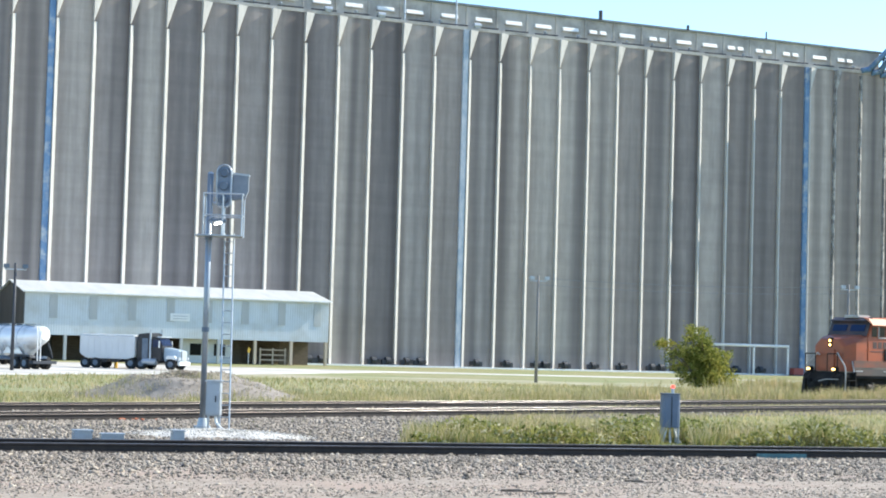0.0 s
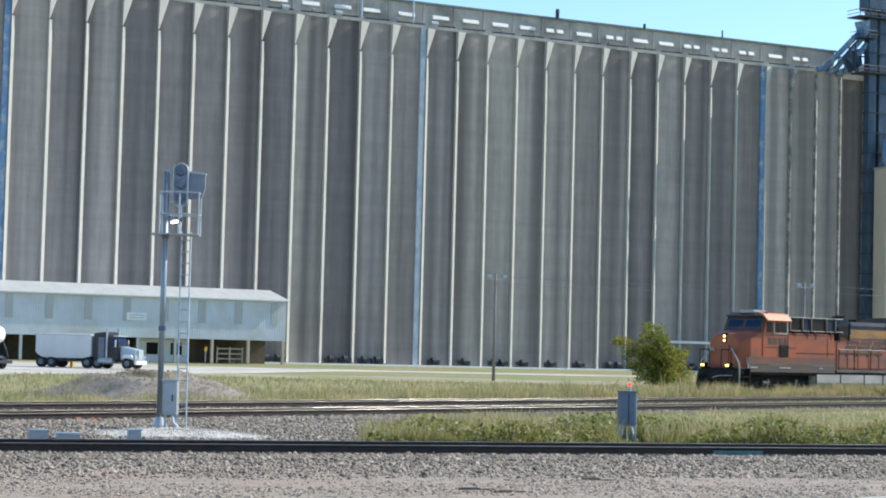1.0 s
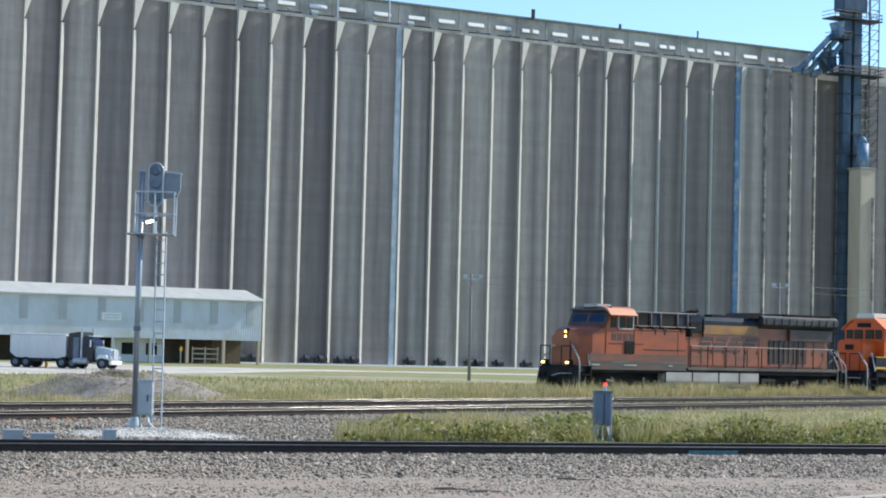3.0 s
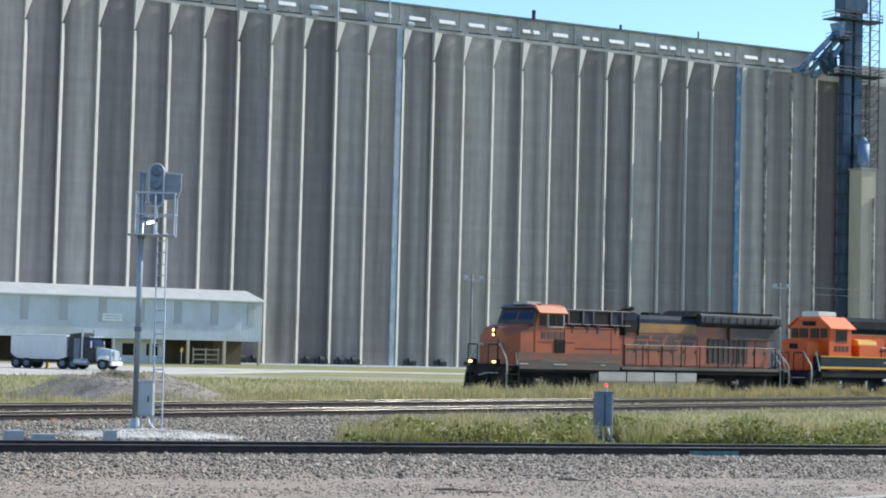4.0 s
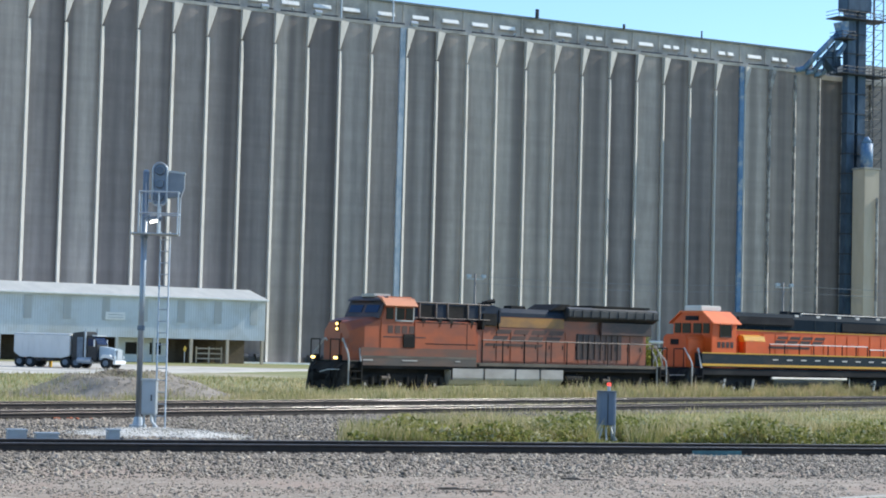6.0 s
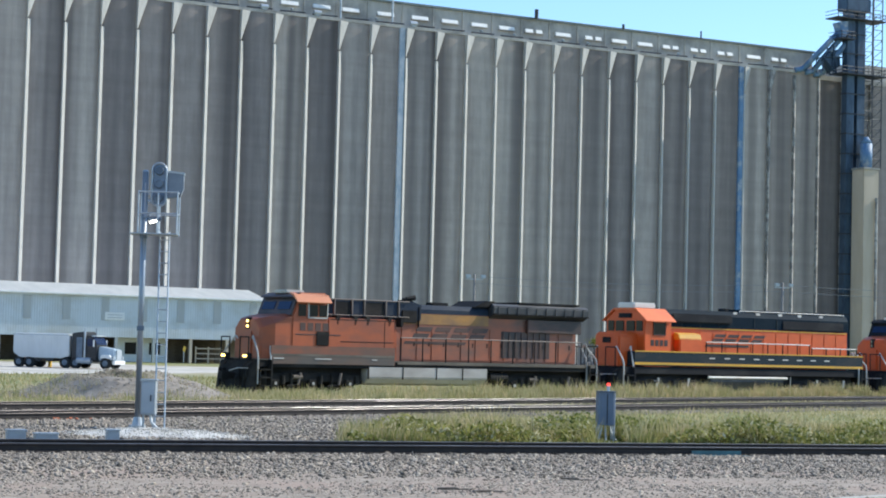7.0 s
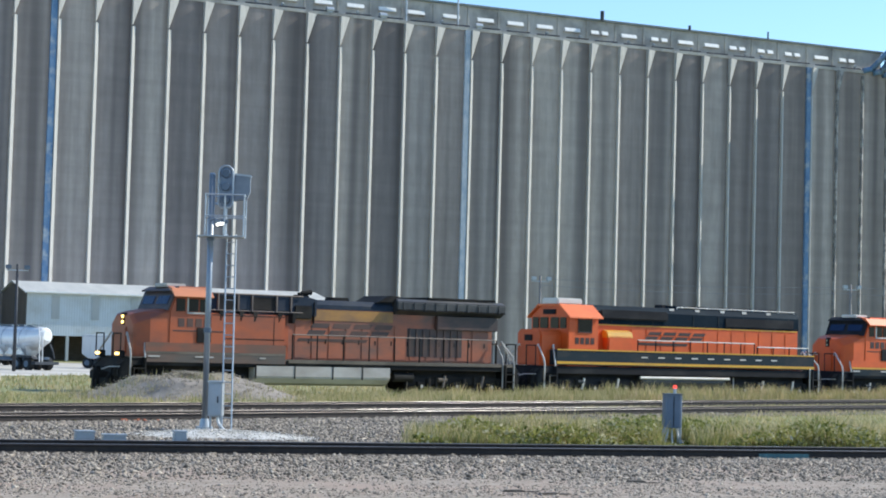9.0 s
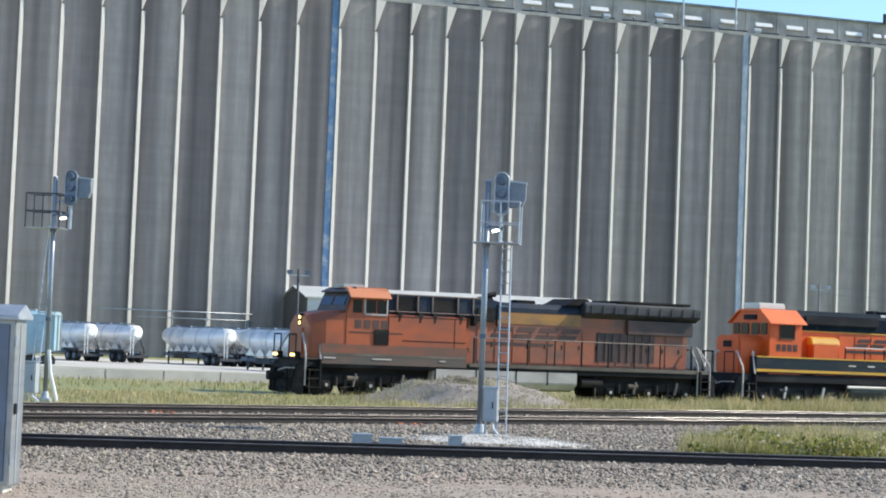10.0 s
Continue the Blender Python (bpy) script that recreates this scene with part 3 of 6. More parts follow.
def make_leg():
    t = thing("bucket_elevator", WALL, "tall dark blue steel bucket elevator leg with platforms and spouts", "grain leg")
    part("trunk", Geo().box(123.2, 124.7, -3.6, -2.4, 0, 54.5), M["leg_blue"], t, "", 0.05)
    part("trunk", Geo().box(125.2, 126.7, -3.6, -2.4, 0, 54.5), M["leg_blue"], t, "", 0.05)
    for z in range(3, 54, 3):
        part("trunk_flange", Geo().box(123.1, 126.8, -3.68, -2.32, z, z + 0.18), M["steel_dark"], t)
    part("head_house", Geo().prism([(122.6, 54.5), (127.2, 54.5), (127.2, 56.4), (126.2, 57.6), (123.8, 57.6), (122.6, 56.6)], -4.2, -1.8), M["leg_blue"], t, "rounded blue head section", 0.12)
    for z, a, b in ((53.2, 120.6, 129.8), (50.1, 121.3, 124.0), (44.9, 121.5, 130.2)):
        part("platform", Geo().box(a, b, -4.6, -1.6, z, z + 0.16), M["steel_dark"], t, "steel grating platform")
        g = Geo()
        for zz in (0.55, 1.1):
            g.tube((a, -4.6, z + zz), (b, -4.6, z + zz), 0.05, 5)
            g.tube((a, -4.6, z + zz), (a, -1.6, z + zz), 0.05, 5)
            g.tube((b, -4.6, z + zz), (b, -1.6, z + zz), 0.05, 5)
        k = a
        while k <= b:
            g.tube((k, -4.6, z), (k, -4.6, z + 1.1), 0.05, 5)
            k += 1.0
        part("railing", g, M["steel_dark"], t)
    g = Geo()
    for u in (127.5, 129.4):
        for y in (-4.2, -2.2):
            g.tube((u, y, 31), (u, y, 57.5), 0.09, 5)
    z = 31.0
    while z < 57:
        for y in (-4.2, -2.2):
            g.tube((127.5, y, z), (129.4, y, z), 0.06, 5)
            g.tube((127.5, y, z), (129.4, y, z + 1.5), 0.05, 5)
        z += 1.5
    part("lattice_tower", g, M["steel_dark"], t, "lattice ladder tower")
    for (a, za), (b, zb) in (((123.3, 52.4), (117.4, 45.6)), ((123.3, 51.2), (119.2, 45.4)), ((123.4, 49.6), (120.9, 45.2))):
        part("spout", Geo().tube((a, -3.0, za), (b, -0.5, zb), 0.42, 12).tube((b, -0.5, zb), (b - 1.3, -0.3, zb - 0.3), 0.42, 12), M["blue_paint"], t, "bright blue grain spout", smooth=True)
    part("spout_head", Geo().prism([(121.4, 52.6), (123.2, 53.0), (123.2, 50.8), (122.2, 50.4)], -3.8, -2.2), M["blue_paint"], t, "blue distributor box", 0.08)
    g = Geo()
    for y in (-2.4, -0.9):
        g.path([(117.6, y, 45.4), (121.6, y, 49.6), (123.2, y, 50.6)], 0.13, 6).path([(119.6, y, 45.2), (119.6, y, 47.4), (122.2, y, 45.1), (121.6, y, 49.4)], 0.11, 6)
        g.path([(119.6, y, 47.4), (123.2, y, 47.6)], 0.11, 6).path([(121.6, y, 45.1), (121.6, y, 49.6)], 0.11, 6)
    part("distributor_frame", g, M["leg_blue"], t, "open dark steel frame under the spouts")
    part("spout_hood", Geo().prism([(119.8, 47.2), (121.2, 48.6), (122.9, 48.8), (123.2, 46.4), (121.4, 45.3)], -2.2, -1.1), M["leg_blue"], t, "dark transfer box among the spouts", 0.1)
    part("hopper_scale", Geo().tube((125.9, -5.0, 30.88), (125.9, -5.0, 34.6), 0.9, 16).tube((125.9, -5.0, 34.6), (125.9, -5.0, 35.6), 0.9, 16, 0.3), M["blue_paint"], t, "faded blue dust hopper", smooth=True)
    w = thing("workhouse_annex", WALL, "tan painted concrete annex tower at the elevator wall", "tower")
    part("wall", Geo().box(124.3, 127.1, -6.5, -3.8, 0, 30.6), M["tan"], w, "", 0.05)
    part("roof", Geo().box(124.15, 127.25, -6.65, -3.72, 30.6, 30.9), M["gallery"], w, "", 0.04)
    part("downpipe", Geo().tube((126.5, -6.75, 0.2), (126.5, -6.75, 26.4), 0.22, 8), M["rib_worn"], w, "pale downpipe")


make_leg()


# ---- loading shed at the foot of the elevator ----
def make_shed():
    t = thing("loading_shed", WALL, "long pale blue metal loading shed with open truck bays", "shed")
    u0, u1, vf, vr, vb = -10.2, 26.9, -12.0, -6.0, -0.6
    ze, zr, zs = 7.75, 9.0, 2.85
    n = 124
    prof = []
    for k in range(n + 1):
        u = u0 + (u1 - u0) * k / n
        prof += [(u, vf), (u + 0.1, vf), (u + 0.14, vf - 0.009), (u + 0.24, vf - 0.009)]
    prof = [p for p in prof if p[0] <= u1] + [(u1, vf)]
    g = Geo()
    m = len(prof)
    g.add([(x, y, zs) for x, y in prof] + [(x, y, ze) for x, y in prof], [(i, i + 1, m + i + 1, m + i) for i in range(m - 1)])
    part("front_wall", g, M["sheet"], t, "pale blue ribbed sheet-metal wall")
    part("wall_backing", Geo().box(u0 + 0.05, u1 - 0.05, vf + 0.02, vf + 0.2, zs, ze - 0.1), M["sheet_dull"], t)
    part("gable_wall", Geo().prism_x([(vf + 0.02, 0.0), (vf + 0.02, ze - 0.05), (vr, zr - 0.1), (vb, ze - 0.05), (vb, 0.0)], u0 - 0.12, u0 + 0.04), M["brown"], t, "dark brown gable end")
    part("gable_wall", Geo().prism_x([(vf + 0.02, zs), (vf + 0.02, ze - 0.05), (vr, zr - 0.1), (vb, ze - 0.05), (vb, zs)], u1 - 0.12, u1 + 0.04), M["sheet_dull"], t)
    g = Geo()
    k = u0 - 0.4
    while k < u1 + 0.3:
        for a, za, b, zb in ((vf - 0.35, ze - 0.07, vr, zr), (vr, zr, vb, ze)):
            g.add([(k, a, za), (k + 0.6, a, za), (k + 0.6, b, zb), (k, b, zb), (k, a, za + 0.1), (k + 0.6, a, za + 0.1), (k + 0.6, b, zb + 0.1), (k, b, zb + 0.1)],
                  [(0, 3, 2, 1), (4, 5, 6, 7), (0, 1, 5, 4), (1, 2, 6, 5), (2, 3, 7, 6), (3, 0, 4, 7)])
            g.box(k - 0.03, k + 0.03, min(a, b) + 0.02, min(a, b) + 0.04, za, za + 0.02)
        k += 0.6
    part("roof", g, M["sheet_roof"], t, "bright galvanised sheet roof")
    part("eave_gutter", Geo().box(u0 - 0.4, u1 + 0.3, vf - 0.5, vf - 0.3, ze - 0.14, ze + 0.04), M["white"], t, "white gutter", 0.03)
    for i in range(8):
        u = -6.9 + i * 4.62
        part("skylight_panel", Geo().box(u - 0.45, u + 0.45, vf - 0.075, vf - 0.02, ze - 3.0, ze - 0.35), M["sheet_dull"], t, "dull translucent wall panel")
    part("sign", Geo().box(6.9, 9.3, vf - 0.12, vf - 0.05, 4.85, 5.75), M["white"], t, "white sign board", 0.02)
    for z in (5.1, 5.4):
        part("sign_bar", Geo().box(7.2, 9.0, vf - 0.13, vf - 0.115, z, z + 0.07), M["case_grey"], t, "illegible lettering bar")
    for u in (-10.0, -5.4, -0.8, 3.8, 8.4, 13.0, 17.6, 22.2, 26.7):
        part("post", Geo().box(u - 0.17, u + 0.17, vf - 0.02, vf + 0.34, 0, zs), M["sheet_dull"] if u < 16 else M["tan"], t, "square steel bay post", 0.02)
    part("back_wall", Geo().box(u0, u1, -3.2, -2.9, 0, zs + 1.5), M["wood"], t, "dim brown back wall of the bays")
    # ceiling coloured near-black for the shade in the bays
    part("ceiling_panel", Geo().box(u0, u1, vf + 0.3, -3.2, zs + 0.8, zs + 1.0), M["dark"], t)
    part("office_wall", Geo().box(9.2, 15.5, -9.5, -9.2, 0, zs + 0.7), M["white"], t, "white office front inside the bay")
    for u in (11.0, 14.0):
        part("office_window", Geo().box(u - 0.7, u + 0.7, -9.56, -9.48, 0.9, 2.3), M["window"], t, "dark office window", 0.02)
    for u in (18.6, 20.2, 21.8):
        part("fence_post", Geo().box(u - 0.08, u + 0.08, vf + 0.9, vf + 1.0, 0, 2.0), M["tan"], t)
    for z in (0.5, 1.1, 1.7):
        part("fence_rail", Geo().box(18.5, 21.9, vf + 0.86, vf + 0.92, z, z + 0.14), M["tan"], t, "pale timber rail")
    # the first door carries the bay's shade in its dark colour
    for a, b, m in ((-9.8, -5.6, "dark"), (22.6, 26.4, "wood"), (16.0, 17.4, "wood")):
        part("bay_door", Geo().box(a, b, -7.0, -6.8, 0, zs), M[m], t, "bay door in a shadow-dark colour", 0.02)
    s = thing("warning_sign", WALL @ pose(16.3, -13.2, 0), "small yellow sign on a thin post", "sign")
    part("post", Geo().tube((0, 0, 0), (0, 0, 1.9), 0.05, 6), M["galv"], s)
    part("plate", Geo().prism([(-0.2, 1.55), (0.08, 1.3), (0.25, 1.8), (0.0, 2.05)], -0.08, -0.04), M["yellow"], s, "yellow plate")


make_shed()


# ---- signals ----
def make_signal(m, flip, up=0.0):
    """Mast with platform, ladder, hooded head and a case at its foot; x runs along the cage."""
    s = thing("railway_signal", m, "galvanised railway signal mast with hooded head, railed platform and ladder", "railway signal", "signals by the track")
    f = -1 if flip else 1
    part("base", Geo().tube((0, 0, -0.1), (0, 0, 0.1), 0.22, 12).tube((0, 0, 0.1), (0, 0, 0.3), 0.14, 12, 0.1), M["galv"], s, "cast mast foot", smooth=False)
    part("mast", Geo().tube((0, 0, 0.0), (0, 0, 6.5 + up), 0.075, 16), M["mast"], s, "round grey mast", smooth=True)
    part("mast_cap", Geo().tube((0, 0, 6.5 + up), (0, 0, 6.55 + up), 0.085, 12, 0.05), M["galv"], s)
    for z in (2.5, 4.8 + up):
        part("mast_band", Geo().tube((0, 0, z), (0, 0, z + 0.12), 0.1, 14), M["galv_dark"], s)
    a, b = (-0.34, 0.86) if not flip else (-0.78, 0.34)
    part("platform", Geo().box(a, b, -0.42, 0.42, 4.89 + up, 4.92 + up), M["galv"], s, "grating platform", 0.01)
    x0, x1 = (-0.12, 0.86) if not flip else (-0.78, 0.3)
    for z in (5.42 + up, 5.97 + up):
        part("guard_rail", Geo().path([(x0, -0.4, z), (x1, -0.4, z), (x1, 0.4, z), (x0, 0.4, z), (x0, -0.4, z)], 0.022), M["galv"] if not flip else M["steel_dark"], s, "platform guard rail")
    for x, y in ((x0, -0.4), (x1, -0.4), (x1, 0.4), (x0, 0.4), ((x0 + x1) / 2, -0.4)):
        part("guard_post", Geo().tube((x, y, 4.9 + up), (x, y, 5.99 + up), 0.022, 6), M["galv"] if not flip else M["steel_dark"], s)
    hx = 0.35 if not flip else 0.5
    part("head_pipe", Geo().tube((hx, 0.1, 4.9 + up), (hx, 0.1, 5.9 + up), 0.05, 10).tube((0, 0, 5.75 + up), (hx, 0.1, 5.75 + up), 0.04, 8), M["galv"], s)
    zc = 6.2 + up
    prof = [(-0.18, -0.46)] + [(0.18 * -math.cos(math.pi * k / 10), 0.36 + 0.18 * math.sin(math.pi * k / 10)) for k in range(11)] + [(0.18, -0.46), (0.1, -0.54), (-0.1, -0.54)]
    ang = pose(hx, 0.05, zc)
    part("backboard", Geo().prism(prof, -0.02, 0.03), M["head"], s, "blue-grey signal backboard with a round top", at=ang)
    part("rim", Geo().path([(x, -0.03, z) for x, z in prof + prof[:1]], 0.03, 6), M["galv"] if not flip else M["mast"], s, "pale rounded rim", at=ang)
    for dz in (0.34, 0.0, -0.34):
        part("lamp_housing", Geo().tube((0, -0.02, dz), (0, -0.14, dz), 0.12, 14, 0.1), M["galv_dark"], s, "round lamp housing", at=ang)
        hood = Geo()
        n = 14
        ring = [(math.cos(2 * math.pi * k / n) * 0.14, math.sin(2 * math.pi * k / n) * 0.14) for k in range(n)]
        hood.add([(x, 0.03, z + dz) for x, z in ring] + [(x, 0.33 if z > -0.03 else 0.18, z * 0.9 + dz) for x, z in ring], [(k, (k + 1) % n, n + (k + 1) % n, n + k) for k in range(n)])
        h = part("hood", hood, M["galv"], s, "round lamp hood", at=ang)
        sol = h.modifiers.new("thick", "SOLIDIFY")
        sol.thickness = 0.012
        part("lens", Geo().tube((0, 0.03, dz), (0, 0.05, dz), 0.12, 14), M["lens"], s, "unlit lens", at=ang)
    part("side_cover", Geo().prism([(0.2, 0.34), (0.62, 0.3), (0.62, -0.1), (0.54, -0.3), (0.2, -0.36)], 0.02, 0.3), M["cover"], s, "boxy grey head cover", 0.012, at=ang)
    part("cover_edge", Geo().prism([(0.19, 0.36), (0.64, 0.32), (0.64, 0.27), (0.19, 0.31)], -0.0, 0.31), M["galv"], s, "pale top edge of the cover", 0.006, at=ang)
    if flip:
        part("cable_duct", Geo().path([(0.08, -0.08, 1.6), (0.16, -0.1, 0.9), (0.42, -0.14, 0.0)], 0.06, 8), M["white"], s, "pale splayed cable duct")
    lx = 0.26 if not flip else 0.42
    part("work_lamp", Geo().tube((0, -0.1, 5.3 + up), (lx - 0.1, -0.3, 5.36 + up), 0.025, 6).tube((lx - 0.16, -0.36, 5.28 + up), (lx + 0.2, -0.36, 5.28 + up), 0.055, 12), M["galv_dark"], s, "small grey floodlight", smooth=False)
    part("lamp_face", Geo().tube((lx + 0.0, -0.36, 5.23 + up), (lx + 0.01, -0.36, 5.19 + up), 0.1, 12), M["lamp_white"], s, "lit lamp face")
    la, lb = (0.38, 0.62) if not flip else (-0.28, -0.06)
    for x in (la, lb):
        part("ladder_rail", Geo().tube((x + 0.1 * f, -0.5, 0.0), (x, 0.45, 5.0 + up), 0.022, 6), M["galv"], s)
    z = 0.35
    while z < 4.9 + up:
        k = z / (5.0 + up)
        part("ladder_rung", Geo().tube((la + 0.1 * f * (1 - k), -0.5 + 0.95 * k, z), (lb + 0.1 * f * (1 - k), -0.5 + 0.95 * k, z), 0.014, 6), M["galv"], s)
        z += 0.3
    return s


make_signal(pose(-7.64, 49.0, -0.02, 0, 0, 4), False, 0.06)
make_signal(pose(-22.64, 57.0, 0.05, 0, 0, 4), True, 0.5)


def signal_case(m, w, d, z0, z1, label):
    c = thing("equipment_case", m, label, "cabinet", "signal cases")
    part("body", Geo().box(-w / 2, w / 2, -d / 2, d / 2, z0, z1), M["case_grey"], c, "", 0.02)
    part("door", Geo().box(-w / 2 + 0.04, w / 2 - 0.04, -d / 2 - 0.02, -d / 2, z0 + 0.04, z1 - 0.05), M["case_grey"], c, "", 0.006)
    part("lid", Geo().box(-w / 2 - 0.03, w / 2 + 0.03, -d / 2 - 0.04, d / 2 + 0.03, z1, z1 + 0.04), M["galv"], c, "", 0.01)
    part("handle", Geo().box(w / 2 - 0.12, w / 2 - 0.09, -d / 2 - 0.05, -d / 2 - 0.02, (z0 + z1) / 2 - 0.08, (z0 + z1) / 2 + 0.08), M["steel_dark"], c)
    for x in (-w / 2 + 0.05, w / 2 - 0.05):
        part("leg", Geo().box(x - 0.025, x + 0.025, -0.03, 0.03, -0.1, z0 + 0.02), M["galv"], c)
    part("conduit", Geo().path([(0.05, -0.05, z0 + 0.02), (0.1, -0.12, z0 * 0.5), (0.34, -0.2, -0.05)], 0.035, 8), M["white"], c, "pale cable conduit")
    return c


signal_case(pose(-7.3, 48.6, 0), 0.36, 0.4, 0.36, 1.22, "pale grey signal case at the mast foot")
signal_case(pose(-22.95, 56.6, 0.1), 0.4, 0.4, 0.2, 1.15, "pale grey signal case at the far mast")


# ---- locomotives: x runs back from the front coupler, y away from the camera's side, z up from the rail head ----
def wheel_mesh(P):
    g = Geo().tube((0, -0.06, 0), (0, 0.06, 0), 0.53, 24).tube((0, 0.06, 0), (0, 0.09, 0), 0.57, 24).tube((0, -0.12, 0), (0, -0.06, 0), 0.16, 12)
    return g.mesh("wheel", P["under"], 0.0, False)


def add_truck(loco, P, xc, wheel, spread=2.05):
    t = part("truck", Geo().prism([(xc - 2.9, 0.55), (xc - 2.7, 0.95), (xc - 1.0, 1.02), (xc + 1.0, 1.02), (xc + 2.7, 0.95), (xc + 2.9, 0.55), (xc + 2.2, 0.45), (xc + 1.2, 0.62), (xc - 1.2, 0.62), (xc - 2.2, 0.45)], -1.2, -1.05)
             .prism([(xc - 2.7, 0.55), (xc - 2.7, 0.95), (xc + 2.7, 0.95), (xc + 2.7, 0.55)], 1.05, 1.2).box(xc - 0.6, xc + 0.6, -1.05, 1.05, 0.5, 1.1), P["under"], loco, "black dusty bogie frame", 0.03)
    for d in (-spread, 0, spread):
        for y in (-0.76, 0.76):
            part("wheel", wheel, None, t, at=pose(xc + d, y, 0.535, 0, 0, 0 if y > 0 else 180))
        part("axle_box", Geo().box(xc + d - 0.2, xc + d + 0.2, -1.34, -1.15, 0.38, 0.74).tube((xc + d, -1.38, 0.55), (xc + d, -1.3, 0.55), 0.13, 10), P["under"], t, "dark axle box", 0.02)
        # pale disc on each axle end stands in for a bright glint
        part("axle_cap", Geo().tube((xc + d, -1.4, 0.55), (xc + d, -1.38, 0.55), 0.075, 8), P["rail"], t, "axle cap, pale as a glint")
        part("coil_spring", Geo().tube((xc + d + 0.45, -1.26, 0.5), (xc + d + 0.45, -1.26, 0.9), 0.11, 8), P["under"], t)
    for d in (-spread / 2 - 0.1, spread / 2 + 0.1):
        part("brake_rigging", Geo().box(xc + d - 0.07, xc + d + 0.07, -1.3, -1.18, 0.25, 1.0).tube((xc + d - 0.3, -1.33, 0.42), (xc + d + 0.3, -1.33, 0.5), 0.04, 6), P["under"], t, "hanging brake rigging", 0.01)
        part("damper", Geo().tube((xc + d + 0.3, -1.36, 0.5), (xc + d + 0.42, -1.36, 1.05), 0.06, 8), P["handrail"], t, "worn damper strut")
    part("sand_pipe", Geo().path([(xc - 2.75, -1.2, 1.2), (xc - 2.8, -1.25, 0.6), (xc - 2.65, -1.0, 0.12)], 0.03, 6), P["handrail"], t)
    part("brake_cylinder", Geo().tube((xc - 1.1, -1.32, 0.85), (xc - 0.6, -1.32, 0.85), 0.1, 10), P["sill"], t)


def add_handrail(loco, P, xs, y, z0, z1, label="handrail"):
    part("handrail", Geo().tube((xs[0], y, z1), (xs[-1], y, z1), 0.028, 6), P["handrail"], loco, "long worn handrail")
    for x in xs:
        part("stanchion", Geo().tube((x, y, z0), (x, y, z1), 0.034, 6), P["under"], loco)


def add_end(loco, P, x, back, w=1.45, lit=True):
    """Pilot, coupler, steps and corner rails of one end; back is +1 at the front end, -1 at the rear."""
    s = back
    part("pilot", Geo().prism([(x + 0.75 * s, 1.55), (x + 0.62 * s, 1.1), (x + 0.5 * s, 0.2), (x + 0.95 * s, 0.12), (x + 1.0 * s, 1.55)], -w, w), P["under"], loco, "black snowplough pilot", 0.04)
    part("coupler", Geo().box(min(x, x + 0.8 * s), max(x, x + 0.8 * s), -0.14, 0.14, 0.72, 1.0).box(min(x - 0.12 * s, x + 0.22 * s), max(x - 0.12 * s, x + 0.22 * s), -0.2, 0.2, 0.66, 1.06), P["under"], loco, "knuckle coupler", 0.04)
    for y in (-0.5, 0.45):
        part("air_hose", Geo().path([(x + 0.6 * s, y, 1.0), (x + 0.35 * s, y, 0.75), (x + 0.32 * s, y, 0.4), (x + 0.5 * s, y, 0.3)], 0.035, 6), M["tyre"], loco)
    for side in (-1, 1):
        for k, z in enumerate((0.42, 0.78, 1.14)):
            part("step", Geo().box(min(x + 1.0 * s, x + 1.55 * s), max(x + 1.0 * s, x + 1.55 * s), side * 1.5 - 0.22, side * 1.5 + 0.1, z, z + 0.05), P["under"], loco)
        part("step_side", Geo().box(x + 1.57 * s - 0.03, x + 1.57 * s + 0.03, side * 1.48 - 0.25, side * 1.48 + 0.14, 0.35, 1.62), P["under"], loco)
        for xx, yt in ((0.95, 0.75), (1.62, 1.12)):
            part("grab_rail", Geo().path([(x + (xx + 0.2) * s, side * (yt - 0.12), 2.55), (x + (xx + 0.16) * s, side * yt, 2.68), (x + xx * s, side * 1.46, 1.95), (x + xx * s, side * 1.52, 1.7), (x + xx * s, side * 1.52, 0.5)], 0.042, 8), P["rail"], loco, "pale bent grab rail")
    for y in (-1.1, -0.75, 0.7, 1.05):
        part("plough_rib", Geo().box(min(x + 0.42 * s, x + 0.6 * s), max(x + 0.42 * s, x + 0.6 * s), y - 0.03, y + 0.03, 0.2, 1.2), P["under"], loco, "", 0.01)
    for y in (-1.28, -1.12, -0.9, 0.9):
        part("control_hose", Geo().path([(x + 0.74 * s, y, 1.5), (x + 0.5 * s, y, 1.3), (x + 0.46 * s, y * 0.97, 0.85), (x + 0.6 * s, y * 0.95, 0.75)], 0.03, 6), M["tyre"], loco)
    part("uncoupling_lever", Geo().path([(x + 0.5 * s, -1.4, 1.22), (x + 0.45 * s, -0.5, 1.2), (x + 0.3 * s, -0.1, 1.08)], 0.025, 6), P["rail"], loco, "pale uncoupling lever")
    for e in (-1, 1):
        part("end_rail", Geo().path([(x + 0.62 * s, e * 1.2, 1.6), (x + 0.62 * s, e * 1.2, 2.62), (x + 0.62 * s, e * 0.45, 2.62), (x + 0.62 * s, e * 0.45, 1.6)], 0.03, 6), P["under"], loco, "black end railing")
    if lit:
        for y in (-0.95, 0.95):
            part("ditch_light", Geo().tube((x + 0.66 * s, y, 1.76), (x + 0.5 * s, y, 1.76), 0.06, 12), M["lamp_yellow"], loco, "lit yellow ditch light")
            part("ditch_light_bracket", Geo().box(min(x + 0.66 * s, x + 0.9 * s), max(x + 0.66 * s, x + 0.9 * s), y - 0.14, y + 0.14, 1.6, 1.9), P["under"], loco, "", 0.03)


